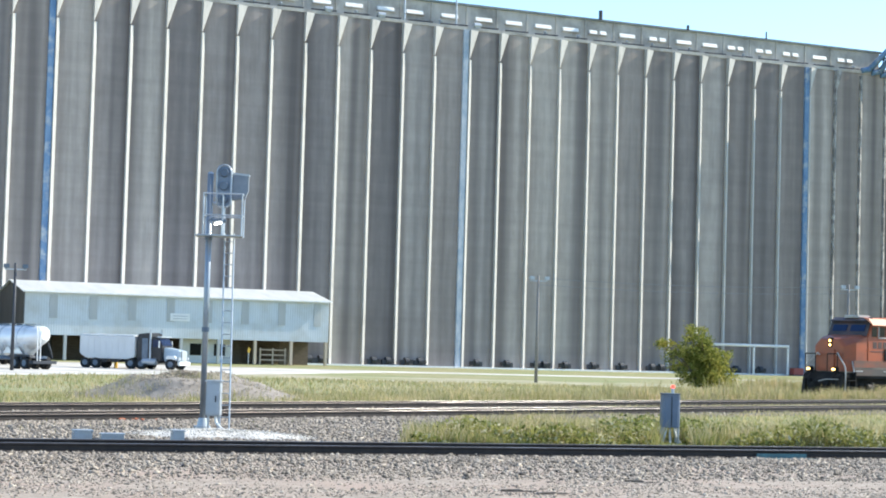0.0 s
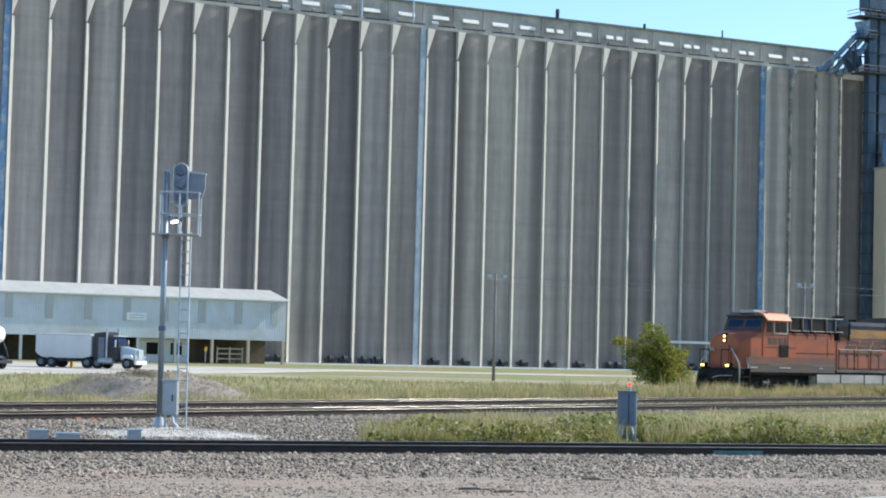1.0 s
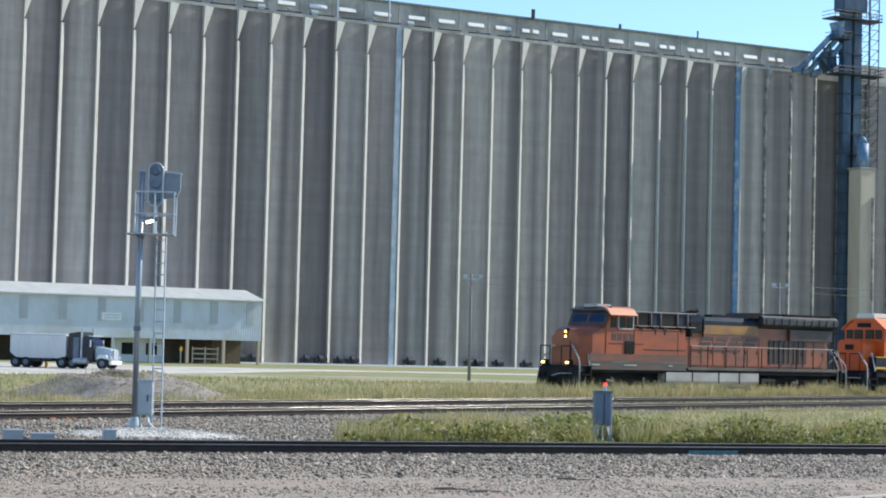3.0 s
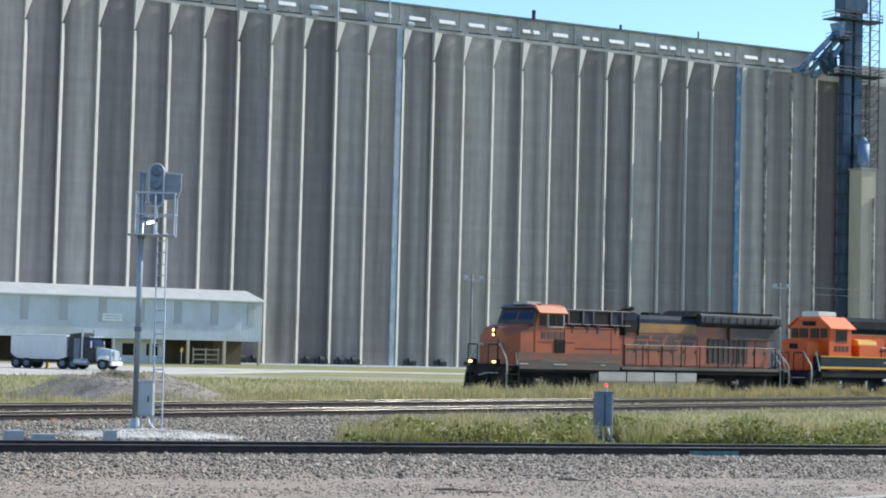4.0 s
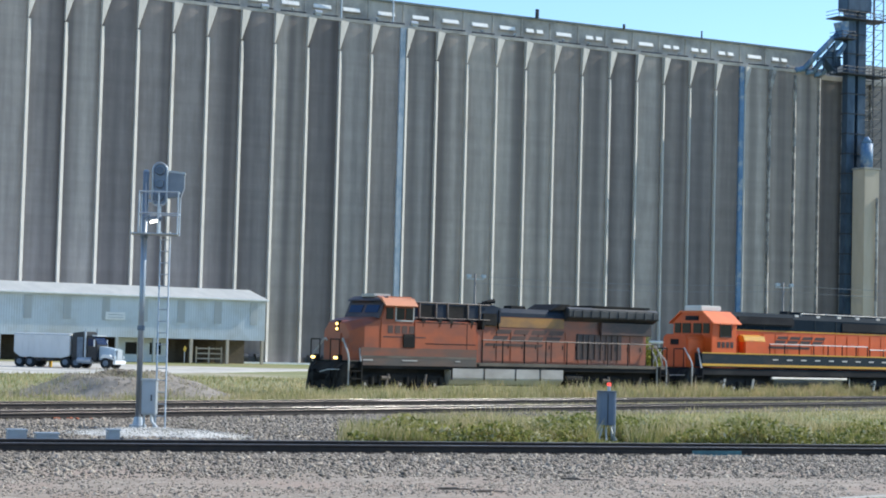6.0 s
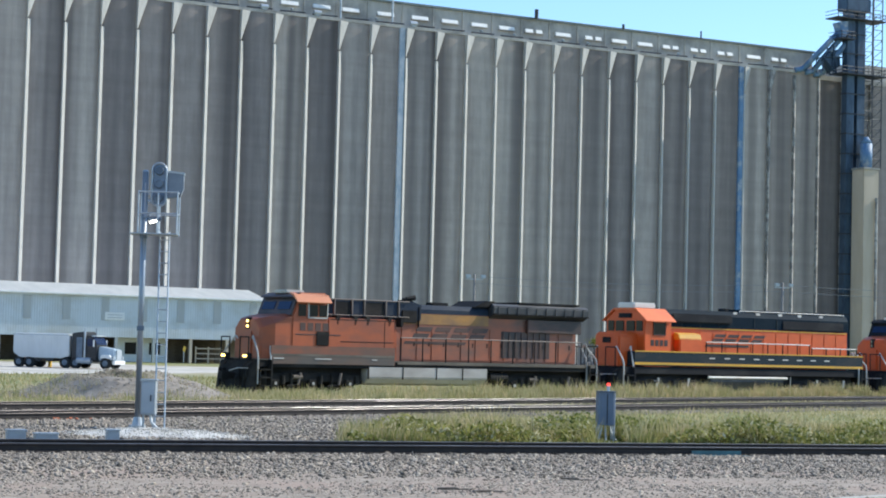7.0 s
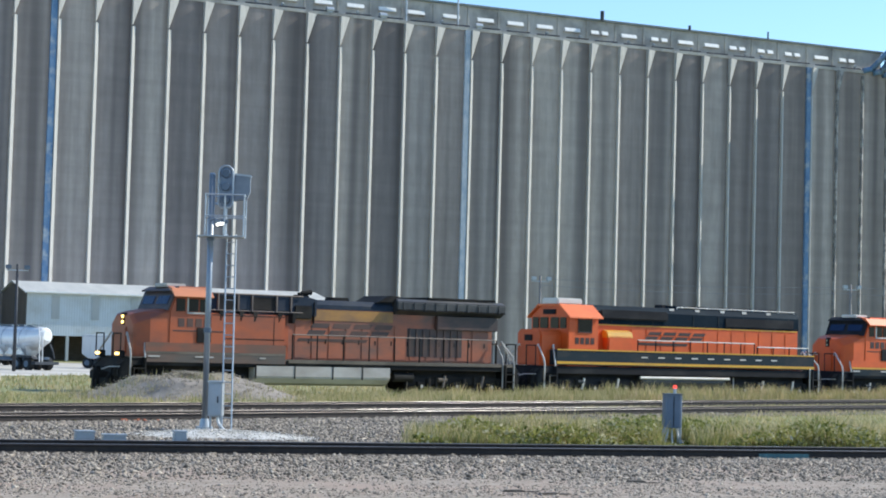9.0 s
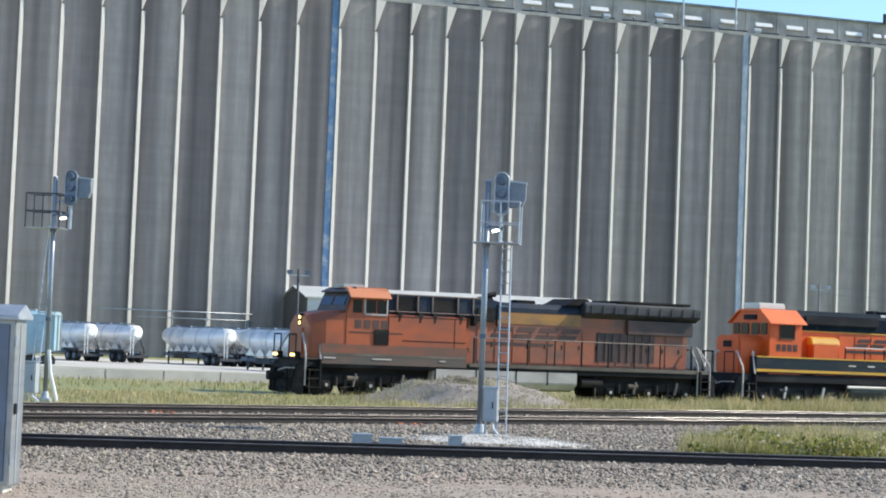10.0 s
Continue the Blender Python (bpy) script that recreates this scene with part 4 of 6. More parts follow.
def letter_bars(loco, P, x0, x1, y, z0, z1, n=4):
    """A slanted block per letter stands in for the maker's lettering."""
    w = (x1 - x0) / n
    for k in range(n):
        a = x0 + k * w
        sl = 0.34
        zm, h = (z0 + z1) / 2, (z1 - z0) * 0.09
        for p, q in ((z0, zm - h), (zm + h, z1)):
            i, j = sl * (p - z0) / (z1 - z0), sl * (q - z0) / (z1 - z0)
            part("lettering_block", Geo().prism([(a + i, p), (a + w * 0.8 + i, p), (a + w * 0.8 + j, q), (a + j, q)], y - 0.012, y - 0.004), P["letters"], loco, "dark slanted lettering block")
    part("lettering_bar", Geo().prism([(x0 - 0.5, z0 - 0.3), (x1 - w * 1.2, z0 - 0.3), (x1 - w * 1.1, z0 - 0.16), (x0 - 0.4, z0 - 0.16)], y - 0.012, y - 0.004), P["letters"], loco, "dark underline bar")


def wide_cab_loco(P, label, lit):
    L = 22.3
    loco = thing("locomotive", pose(0, 0, 0), label, "locomotive", "coupled locomotives")
    o, r = P["orange"], P["roof"]
    part("underframe", Geo().box(0.95, L - 0.95, -1.48, 1.48, 1.28, 1.64), P["under"], loco, "dark deep side sill", 0.02)
    part("underbody", Geo().box(1.6, L - 1.6, -0.95, 0.95, 0.72, 1.3), P["under"], loco, "dark underbody")
    part("deck_edge", Geo().box(0.95, L - 0.95, -1.52, 1.52, 1.6, 1.66), P["sill"], loco)
    part("sill_stripe", Geo().box(8.7, L - 1.0, -1.535, -1.52, 1.5, 1.64), P["stripe"], loco, "narrow side-sill stripe")
    # full-width nose, its upper corners cut away towards the front
    g = Geo()
    rings = [(1.26, 1.06, 3.02, 3.4), (1.36, 1.18, 3.08, 3.48), (1.85, 1.46, 3.28, 3.6), (2.4, 1.47, 3.52, 3.7), (3.0, 1.47, 3.7, 3.76)]
    vs = [(x, y, z) for x, w, zs, zt in rings for y, z in ((-w, 1.64), (-w, zs), (-w + 0.42, zt), (w - 0.42, zt), (w, zs), (w, 1.64))]
    n = len(rings)
    g.add(vs, [(i * 6 + k, i * 6 + (k + 1) % 6, i * 6 + 6 + (k + 1) % 6, i * 6 + 6 + k) for i in range(n - 1) for k in range(6)] + [tuple(reversed(range(6))), tuple(range(6 * n - 6, 6 * n))])
    part("nose", g, o, loco, "orange wide nose", 0.025)
    part("nose_door", Geo().box(1.2, 1.3, -0.42, 0.1, 1.75, 2.9), o, loco, "", 0.02)
    for z in (3.12, 3.36):
        part("headlight", Geo().tube((1.36, -0.06, z), (1.19, -0.06, z), 0.066, 12), M["lamp_yellow"] if lit else M["lens"], loco, "lit headlight" if lit else "unlit headlight")
    part("headlight_housing", Geo().box(1.24, 1.42, -0.24, 0.12, 2.96, 3.52), P["under"], loco, "", 0.04)
    # cab
    cab = [(2.72, 3.66), (3.08, 4.48), (3.3, 4.62), (4.7, 4.66), (4.7, 1.64), (2.72, 1.64)]
    part("cab", Geo().prism(cab, -1.5, 1.5), o, loco, "orange comfort cab", 0.05)
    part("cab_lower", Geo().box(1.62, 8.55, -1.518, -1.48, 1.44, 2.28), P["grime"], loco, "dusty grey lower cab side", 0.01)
    part("cab_skirt", Geo().box(1.66, 8.5, -1.532, -1.518, 1.44, 1.86), P["skirt"], loco, "grey-brown caked lower skirt", 0.006)
    part("skirt_stripe", Geo().box(1.66, 8.5, -1.541, -1.532, 1.8, 1.9), P["stripe"], loco, "narrow stripe on the skirt")
    part("windscreen_surround", Geo().add([(2.64, -1.44, 3.68), (2.64, 1.44, 3.68), (2.99, 1.44, 4.52), (2.99, -1.44, 4.52), (2.78, -1.44, 3.66), (2.78, 1.44, 3.66), (3.13, 1.44, 4.5), (3.13, -1.44, 4.5)], [(0, 1, 2, 3), (7, 6, 5, 4), (0, 3, 7, 4), (1, 5, 6, 2), (3, 2, 6, 7), (0, 4, 5, 1)]), P["soot"], loco, "dark windscreen surround")
    for a, b in ((-1.2, -0.14), (0.14, 1.2)):
        part("windscreen", Geo().add([(2.72, a, 3.94), (2.72, b, 3.94), (2.87, b, 4.3), (2.87, a, 4.3), (2.81, a, 3.92), (2.81, b, 3.92), (2.96, b, 4.28), (2.96, a, 4.28)], [(0, 1, 2, 3), (7, 6, 5, 4), (0, 3, 7, 4), (1, 5, 6, 2), (3, 2, 6, 7), (0, 4, 5, 1)]), M["window_blue"], loco, "windscreen pane coloured with blue sky reflection")
    for a, b in ((3.02, 3.48), (3.62, 4.12), (4.16, 4.6)):
        part("side_window", Geo().box(a, b, -1.52, -1.45, 3.62, 4.2), M["window"], loco, "dark cab side window", 0.02)
    part("window_frame", Geo().box(3.55, 3.62, -1.54, -1.48, 3.55, 4.25).box(4.6, 4.66, -1.54, -1.48, 3.55, 4.25).box(3.55, 4.66, -1.54, -1.48, 3.54, 3.61), P["rail"], loco, "grey window frame")
    part("visor", Geo().prism_x([(-1.45, 4.64), (-1.05, 4.72), (-1.5, 4.46), (-1.78, 4.24), (-1.8, 4.28)], 2.8, 4.7), P["visor"], loco, "orange awning in a lighter, sunlit tone")
    part("roof_brow", Geo().prism([(2.78, 4.48), (2.82, 4.56), (3.2, 4.74), (3.2, 4.6)], -1.42, 1.42), P["soot"], loco, "dark overhanging roof brow", 0.02)
    part("cab_roof", Geo().prism([(3.15, 4.55), (3.15, 4.72), (4.7, 4.74), (4.7, 4.6), (3.0, 4.53)], -1.2, 1.4), P["visor"], loco, "", 0.02)
    part("roof_unit", Geo().box(3.0, 4.0, -0.5, 0.6, 4.7, 4.86), P["rail"], loco, "flat roof air unit", 0.04)
    for k in range(4):
        part("number_bar", Geo().box(3.15 + k * 0.42, 3.45 + k * 0.42, -1.512, -1.502, 2.98, 3.34), P["letters"], loco, "dark plate bar")
    part("side_door", Geo().box(4.05, 4.75, -1.55, -1.5, 2.3, 2.95), P["under"], loco, "dark step recess", 0.02)
    part("cab_pinstripe", Geo().box(2.9, 5.4, -1.512, -1.5, 2.78, 2.83), P["letters"], loco)
    # blower and equipment section
    part("equipment_case", Geo().box(4.7, 8.5, -1.5, 1.5, 1.64, 3.62), o, loco, "full-width orange equipment case", 0.05)
    part("equipment_step", Geo().box(8.5, 8.8, -1.3, 1.3, 1.64, 3.2), o, loco, "", 0.05)
    part("upper_case", Geo().prism([(4.7, 3.62), (4.7, 4.52), (9.9, 4.52), (10.4, 4.38), (10.4, 3.62)], -1.05, 1.05), r, loco, "dark navy upper case", 0.04)
    for a in (5.25, 6.25, 6.95, 8.2, 8.95):
        part("air_screen_frame", Geo().box(a, a + 0.06, -1.16, -1.04, 3.72, 4.5), P["handrail"], loco, "thin grey screen post")
        part("screen_bracket", Geo().prism([(a - 0.1, 3.28), (a + 0.02, 3.28), (a + 0.16, 3.74), (a - 0.1, 3.74)], -1.5, -1.1), P["under"], loco, "dark bracket under the screens", 0.02)
    for a, b in ((5.35, 6.2), (7.05, 8.15)):
        part("air_screen", Geo().box(a, b, -1.1, -1.045, 3.82, 4.4), P["under"], loco, "black mesh screen", 0.01)
    for a, b in ((6.35, 6.9), (8.3, 8.9)):
        part("air_screen", Geo().box(a, b, -1.09, -1.045, 3.82, 4.4), r, loco, "dark navy screen", 0.01)
    part("roof_railing", Geo().tube((4.9, -1.12, 4.5), (9.6, -1.12, 4.5), 0.03, 6).tube((4.9, -1.12, 3.76), (9.6, -1.12, 3.76), 0.03, 6), P["handrail"], loco)
    part("walkway_step", Geo().box(9.2, 10.1, -1.12, -0.96, 3.5, 4.1).box(10.2, 10.26, -1.1, -0.96, 3.3, 4.3), P["under"], loco, "dark fittings beside the hood", 0.03)
    for a, b, z in ((5.4, 8.45, 2.5), (4.8, 8.45, 3.52)):
        part("case_seam", Geo().box(a, b, -1.512, -1.5, z, z + 0.035), P["under"], loco)
    part("case_joint", Geo().box(7.9, 7.93, -1.508, -1.5, 2.2, 3.5), P["under"], loco)
    for a, w in ((1.75, 0.55), (4.0, 0.9), (7.2, 0.3)):
        part("sill_bracket", Geo().box(a, a + w, -1.56, -1.53, 1.66, 1.72), P["rail"], loco, "pale step edge")
    # engine hood
    part("hood", Geo().prism_x([(-0.95, 1.66), (-0.95, 4.15), (-0.8, 4.36), (0.8, 4.36), (0.95, 4.15), (0.95, 1.66)], 8.8, 20.2), P["hood"], loco, "orange engine hood", 0.03)
    part("hood_top", Geo().prism_x([(-0.97, 3.95), (-0.97, 4.18), (-0.82, 4.4), (0.82, 4.4), (0.97, 4.18), (0.97, 3.95)], 8.8, 20.25), r, loco, "dark hood roof", 0.03)
    part("hood_band", Geo().box(9.4, 14.6, -0.975, -0.95, 3.46, 3.95), P["band"], loco, "faded yellow hood band")
    x = 9.3
    while x < 19.6:
        part("hood_door", Geo().box(x, x + 0.82, -0.985, -0.95, 1.75, 3.3), P["hood"], loco, "", 0.012)
        part("door_latch", Geo().box(x + 0.7, x + 0.76, -1.0, -0.98, 2.4, 2.6), P["under"], loco)
        x += 0.9
    part("hood_vents", Geo().box(15.4, 18.6, -0.995, -0.96, 1.9, 3.25), P["soot"], loco, "sooty black hood vents", 0.02)
    for k in range(8):
        part("vent_slat", Geo().box(15.5 + k * 0.4, 15.6 + k * 0.4, -1.03, -0.99, 1.95, 3.2), P["letters"], loco)
    letter_bars(loco, P, 9.9, 14.5, -0.985, 2.8, 3.34)
    # radiator wings
    part("radiator", Geo().prism_x([(-0.95, 3.86), (-1.34, 4.08), (-1.36, 4.46), (-1.15, 4.6), (1.15, 4.6), (1.36, 4.46), (1.34, 4.08), (0.95, 3.86)], 14.6, 20.9), P["wing"], loco, "dark overhanging radiator wings", 0.04)
    for k in range(10):
        part("wing_rib", Geo().box(14.9 + k * 0.62, 14.95 + k * 0.62, -1.385, -1.34, 4.1, 4.46), P["wing"], loco)
    part("wing_edge", Geo().box(14.62, 20.88, -1.39, -1.3, 4.05, 4.1), P["under"], loco, "", 0.01)
    part("radiator_screen", Geo().box(17.0, 20.6, -1.15, -0.95, 3.2, 3.86), P["soot"], loco, "", 0.04)
    part("radiator_top", Geo().box(16.4, 20.4, -1.2, 1.2, 4.62, 4.72), P["under"], loco, "", 0.03)
    part("intake_peak", Geo().prism([(13.6, 4.36), (14.3, 4.72), (14.9, 4.72), (15.2, 4.4)], -1.1, 1.1), P["under"], loco, "sooty raised intake", 0.05)
    part("exhaust", Geo().box(11.6, 12.6, -0.3, 0.3, 4.38, 4.56), P["under"], loco, "sooty exhaust stack", 0.04)
    part("horn_base", Geo().box(9.9, 10.4, -0.35, 0.35, 4.38, 4.62), P["under"], loco, "", 0.04)
    part("horn", Geo().tube((10.0, -0.3, 4.7), (10.5, -0.3, 4.74), 0.07, 8, 0.13).tube((10.0, 0.0, 4.66), (10.5, 0.0, 4.7), 0.06, 8, 0.1), P["under"], loco, "roof horn")
    part("rear_wall", Geo().box(20.2, 20.5, -0.85, 0.85, 1.66, 3.9), P["hood"], loco, "", 0.04)
    tank = part("fuel_tank", Geo().prism_x([(-1.5, 1.4), (-1.5, 0.86), (-1.25, 0.6), (-0.9, 0.5), (0.9, 0.5), (1.25, 0.6), (1.5, 0.86), (1.5, 1.4)], 7.0, 14.2), P["tankpaint"], loco, "dusty pale fuel tank", 0.04)
    for a in (7.0, 9.0, 11.0, 12.6):
        part("tank_seam", Geo().box(a + 0.03, a + 0.08, -1.52, -1.46, 0.8, 1.4), P["under"], tank)
    part("air_reservoir", Geo().tube((14.5, -1.2, 0.95), (15.6, -1.2, 0.95), 0.22, 12), P["under"], loco)
    wheel = wheel_mesh(P)
    add_truck(loco, P, 4.05, wheel)
    add_truck(loco, P, 18.1, wheel)
    add_handrail(loco, P, [8.9, 10.2, 11.6, 13.0, 14.4, 15.8, 17.2, 18.6, 20.3], -1.48, 1.64, 2.78)
    add_handrail(loco, P, [8.9, 12.0, 15.0, 18.0, 20.3], 1.48, 1.64, 2.78)
    add_end(loco, P, 0.0, 1, lit=lit)
    add_end(loco, P, L, -1, lit=False)
    part("rear_steps_rail", Geo().path([(20.6, -1.45, 2.75), (21.0, -1.4, 2.2), (21.35, -1.4, 1.3)], 0.04, 7), P["rail"], loco)
    return loco


def road_switcher(P, label):
    L = 20.98
    loco = thing("locomotive", pose(0, 0, 0), label, "locomotive", "coupled locomotives")
    o, r = P["orange"], P["roof"]
    part("underframe", Geo().box(0.9, L - 0.9, -1.46, 1.46, 1.25, 1.62), P["under"], loco, "", 0.02)
    part("underbody", Geo().box(1.6, L - 1.6, -0.95, 0.95, 0.72, 1.27), P["under"], loco, "dark underbody")
    part("side_sill", Geo().box(1.7, L - 1.3, -1.52, 1.52, 1.68, 2.44), P["sill"], loco, "dark side sill", 0.01)
    part("sill_stripe", Geo().box(1.7, L - 1.3, -1.54, -1.52, 1.74, 1.87), P["stripe"], loco, "yellow lower sill stripe")
    part("sill_stripe", Geo().box(1.7, L - 1.3, -1.54, -1.52, 2.41, 2.48), P["stripe"], loco, "yellow upper sill stripe")
    k = 7.2
    while k < 17.5:
        part("sill_light", Geo().box(k, k + 0.42, -1.535, -1.521, 2.12, 2.18), P["rail"], loco, "pale step edge")
        k += 1.15
    part("short_hood", Geo().prism_x([(-0.95, 1.64), (-0.95, 3.22), (-0.78, 3.42), (0.78, 3.42), (0.95, 3.22), (0.95, 1.64)], 1.1, 2.5), o, loco, "low orange short hood", 0.06)
    part("nose_light", Geo().box(1.04, 1.12, -0.3, 0.3, 2.85, 3.15), P["under"], loco, "", 0.02)
    cab = [(-1.5, 1.64), (-1.5, 4.14), (-0.85, 4.62), (0.85, 4.62), (1.5, 4.14), (1.5, 1.64)]
    part("cab", Geo().prism_x(cab, 2.4, 4.35), o, loco, "orange standard cab", 0.04)
    part("cab_roof", Geo().prism_x([(-1.74, 4.0), (-1.72, 4.08), (-0.85, 4.72), (0.85, 4.72), (1.72, 4.08), (1.74, 4.0), (0.85, 4.6), (-0.85, 4.6)], 2.28, 4.48), P["visor"], loco, "clean orange roof with an awning", 0.02)
    part("roof_unit", Geo().box(2.3, 3.9, -0.75, 0.55, 4.7, 5.02), P["rail"], loco, "pale grey roof air conditioner", 0.06)
    part("number_board", Geo().box(2.34, 2.42, -0.5, 0.5, 4.2, 4.45), P["under"], loco, "", 0.02)
    for y0, y1 in ((-1.35, -0.85), (-0.75, -0.1), (0.1, 0.75), (0.85, 1.35)):
        part("front_window", Geo().box(2.36, 2.44, y0, y1, 3.5, 4.05), M["window"], loco, "dark front window", 0.02)
    part("side_window", Geo().box(3.05, 3.85, -1.53, -1.45, 3.36, 3.98), M["window"], loco, "dark cab side window", 0.02)
    part("window_frame", Geo().box(3.0, 3.9, -1.545, -1.5, 3.3, 3.36).box(3.0, 3.05, -1.545, -1.5, 3.3, 4.02).box(3.85, 3.9, -1.545, -1.5, 3.3, 4.02), P["letters"], loco)
    for k in range(4):
        part("number_bar", Geo().box(2.85 + k * 0.33, 3.08 + k * 0.33, -1.515, -1.503, 2.74, 3.06), P["letters"], loco, "dark plate bar")
    part("electrical_cabinet", Geo().box(5.1, 6.7, -1.38, -0.9, 1.64, 3.25), o, loco, "orange box beside the cab", 0.06)
    part("cabinet_top", Geo().prism_x([(-1.4, 3.1), (-1.3, 3.42), (-0.9, 3.5), (-0.9, 3.1)], 5.05, 6.75), P["band"], loco, "pale yellow rounded cabinet top", 0.04)
    part("hood", Geo().prism_x([(-0.92, 1.64), (-0.92, 4.4), (-0.75, 4.68), (0.75, 4.68), (0.92, 4.4), (0.92, 1.64)], 4.35, 19.0), o, loco, "long orange hood", 0.03)
    part("hood_top", Geo().prism_x([(-0.95, 3.78), (-0.95, 4.44), (-0.77, 4.74), (0.77, 4.74), (0.95, 4.44), (0.95, 3.78)], 4.4, 19.03), r, loco, "dark hood roof", 0.03)
    part("hood_band", Geo().box(4.6, 18.9, -0.955, -0.93, 3.72, 3.78), P["band"], loco, "thin yellow hood line")
    x = 7.0
    while x < 18.3:
        part("hood_door", Geo().box(x, x + 0.92, -0.945, -0.92, 2.4, 3.6), o, loco, "", 0.012)
        x += 1.0
    part("air_intake", Geo().box(4.8, 9.4, -1.12, -0.9, 4.02, 4.52), P["under"], loco, "black intake box", 0.08)
    part("radiator_intake", Geo().box(13.5, 18.6, -1.0, -0.9, 3.86, 4.34), P["under"], loco, "", 0.03)
    for x in (10.4, 12.2, 14.0, 15.6, 17.4):
        part("roof_fan", Geo().tube((x, 0, 4.72), (x, 0, 4.88), 0.62, 20), P["roof"], loco, "round roof fan")
        # small pale boxes painted as the glints along the hood roof
        part("roof_fixture", Geo().box(x - 0.75, x - 0.45, -0.86, -0.6, 4.6, 4.72), P["rail"], loco)
    part("exhaust", Geo().box(9.6, 10.0, -0.3, 0.3, 4.72, 4.92), P["under"], loco, "", 0.03)
    part("roof_grab", Geo().path([(10.2, -0.8, 4.7), (10.2, -0.8, 4.8), (18.8, -0.8, 4.8), (18.8, -0.8, 4.7)], 0.025, 6), P["rail"], loco, "bright roof edge rail")
    for x in (5.6, 7.0, 8.4, 11.2, 13.0, 14.8, 16.6, 18.2):
        part("hood_rib", Geo().box(x, x + 0.05, -0.972, -0.95, 3.8, 4.42), P["sill"], loco)
    letter_bars(loco, P, 7.9, 12.0, -0.95, 3.08, 3.48)
    part("fuel_tank", Geo().prism_x([(-1.38, 1.2), (-1.4, 0.9), (-1.2, 0.4), (1.2, 0.4), (1.4, 0.9), (1.38, 1.2)], 7.4, 13.2), P["tankpaint"], loco, "black fuel tank", 0.04)
    part("tank_rail", Geo().tube((7.2, -1.45, 1.12), (13.4, -1.45, 1.12), 0.07, 8), P["rail"], loco, "bright air pipe")
    wheel = wheel_mesh(P)
    add_truck(loco, P, 4.3, wheel)
    add_truck(loco, P, 16.7, wheel)
    add_handrail(loco, P, [7.0, 8.2, 9.4, 10.6, 11.8, 13.0, 14.2, 15.2], -1.46, 2.34, 3.02)
    add_handrail(loco, P, [15.4, 16.6, 17.8, 19.2], -1.46, 2.34, 2.85)
    add_handrail(loco, P, [4.6, 8.0, 12.0, 16.0, 19.2], 1.46, 2.34, 2.9)
    add_end(loco, P, 0.0, 1, lit=False)
    add_end(loco, P, L, -1, lit=False)
    return loco


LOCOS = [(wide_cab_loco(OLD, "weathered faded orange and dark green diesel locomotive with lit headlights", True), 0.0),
         (road_switcher(NEW, "bright orange and black road-switcher locomotive with yellow sill stripes"), 22.3),
         (wide_cab_loco(NEW, "clean bright orange wide-nosed diesel locomotive at the rear", False), 43.28)]


# ---- things about the tracks ----
def track_box():
    b = thing("track_circuit_box", pose(4.18, 48.0, 0, 0, 0, 6), "blue-grey signal box on legs with a lit red lamp, among weeds", "signal box")
    part("body", Geo().prism_z([(-0.22, -0.17), (-0.17, -0.22), (0.17, -0.22), (0.22, -0.17), (0.22, 0.17), (0.17, 0.22), (-0.17, 0.22), (-0.22, 0.17)], 0.42, 1.24), M["case_dark"], b, "", 0.02)
    part("lid", Geo().box(-0.235, 0.235, -0.235, 0.235, 1.24, 1.27), M["galv_dark"], b, "", 0.015)
    part("door_seam", Geo().box(-0.012, 0.012, -0.23, -0.218, 0.46, 1.2), M["steel_dark"], b)
    part("lamp_stem", Geo().tube((0.06, 0, 1.26), (0.06, 0, 1.4), 0.04, 10), M["galv"], b)
    part("lamp_glass", Geo().tube((0.06, 0, 1.4), (0.06, 0, 1.47), 0.05, 12, 0.04), M["lamp_red"], b, "lit red beacon")
    for x, y in ((-0.22, -0.15), (0.22, -0.15), (-0.22, 0.15), (0.22, 0.15)):
        part("leg", Geo().tube((x * 0.85, y, -0.05), (x * 0.85, y, 0.44), 0.03, 6), M["galv"], b)
    for x in (-0.08, 0.0, 0.1):
        part("cable", Geo().path([(x, 0, 0.44), (x * 1.6, -0.05, 0.2), (x * 3, -0.15, -0.03)], 0.024, 6), M["white"], b, "pale hanging cable")


M["case_dark"] = mat("blue_grey_case_paint", [(0.12, 0.16, 0.23), (0.17, 0.21, 0.28)], 2.0, rough=0.45, bump=0.03, stain=(0.14, 0.15, 0.16), stain_scale=1.5)
M["truck_blue"] = mat("pale_blue_truck_paint", [(0.36, 0.46, 0.54), (0.5, 0.58, 0.64)], 2.0, rough=0.35, bump=0.03)
M["teal"] = mat("teal_marking_paint", [(0.05, 0.10, 0.11), (0.08, 0.19, 0.21)], 6.0, rough=0.7)
track_box()


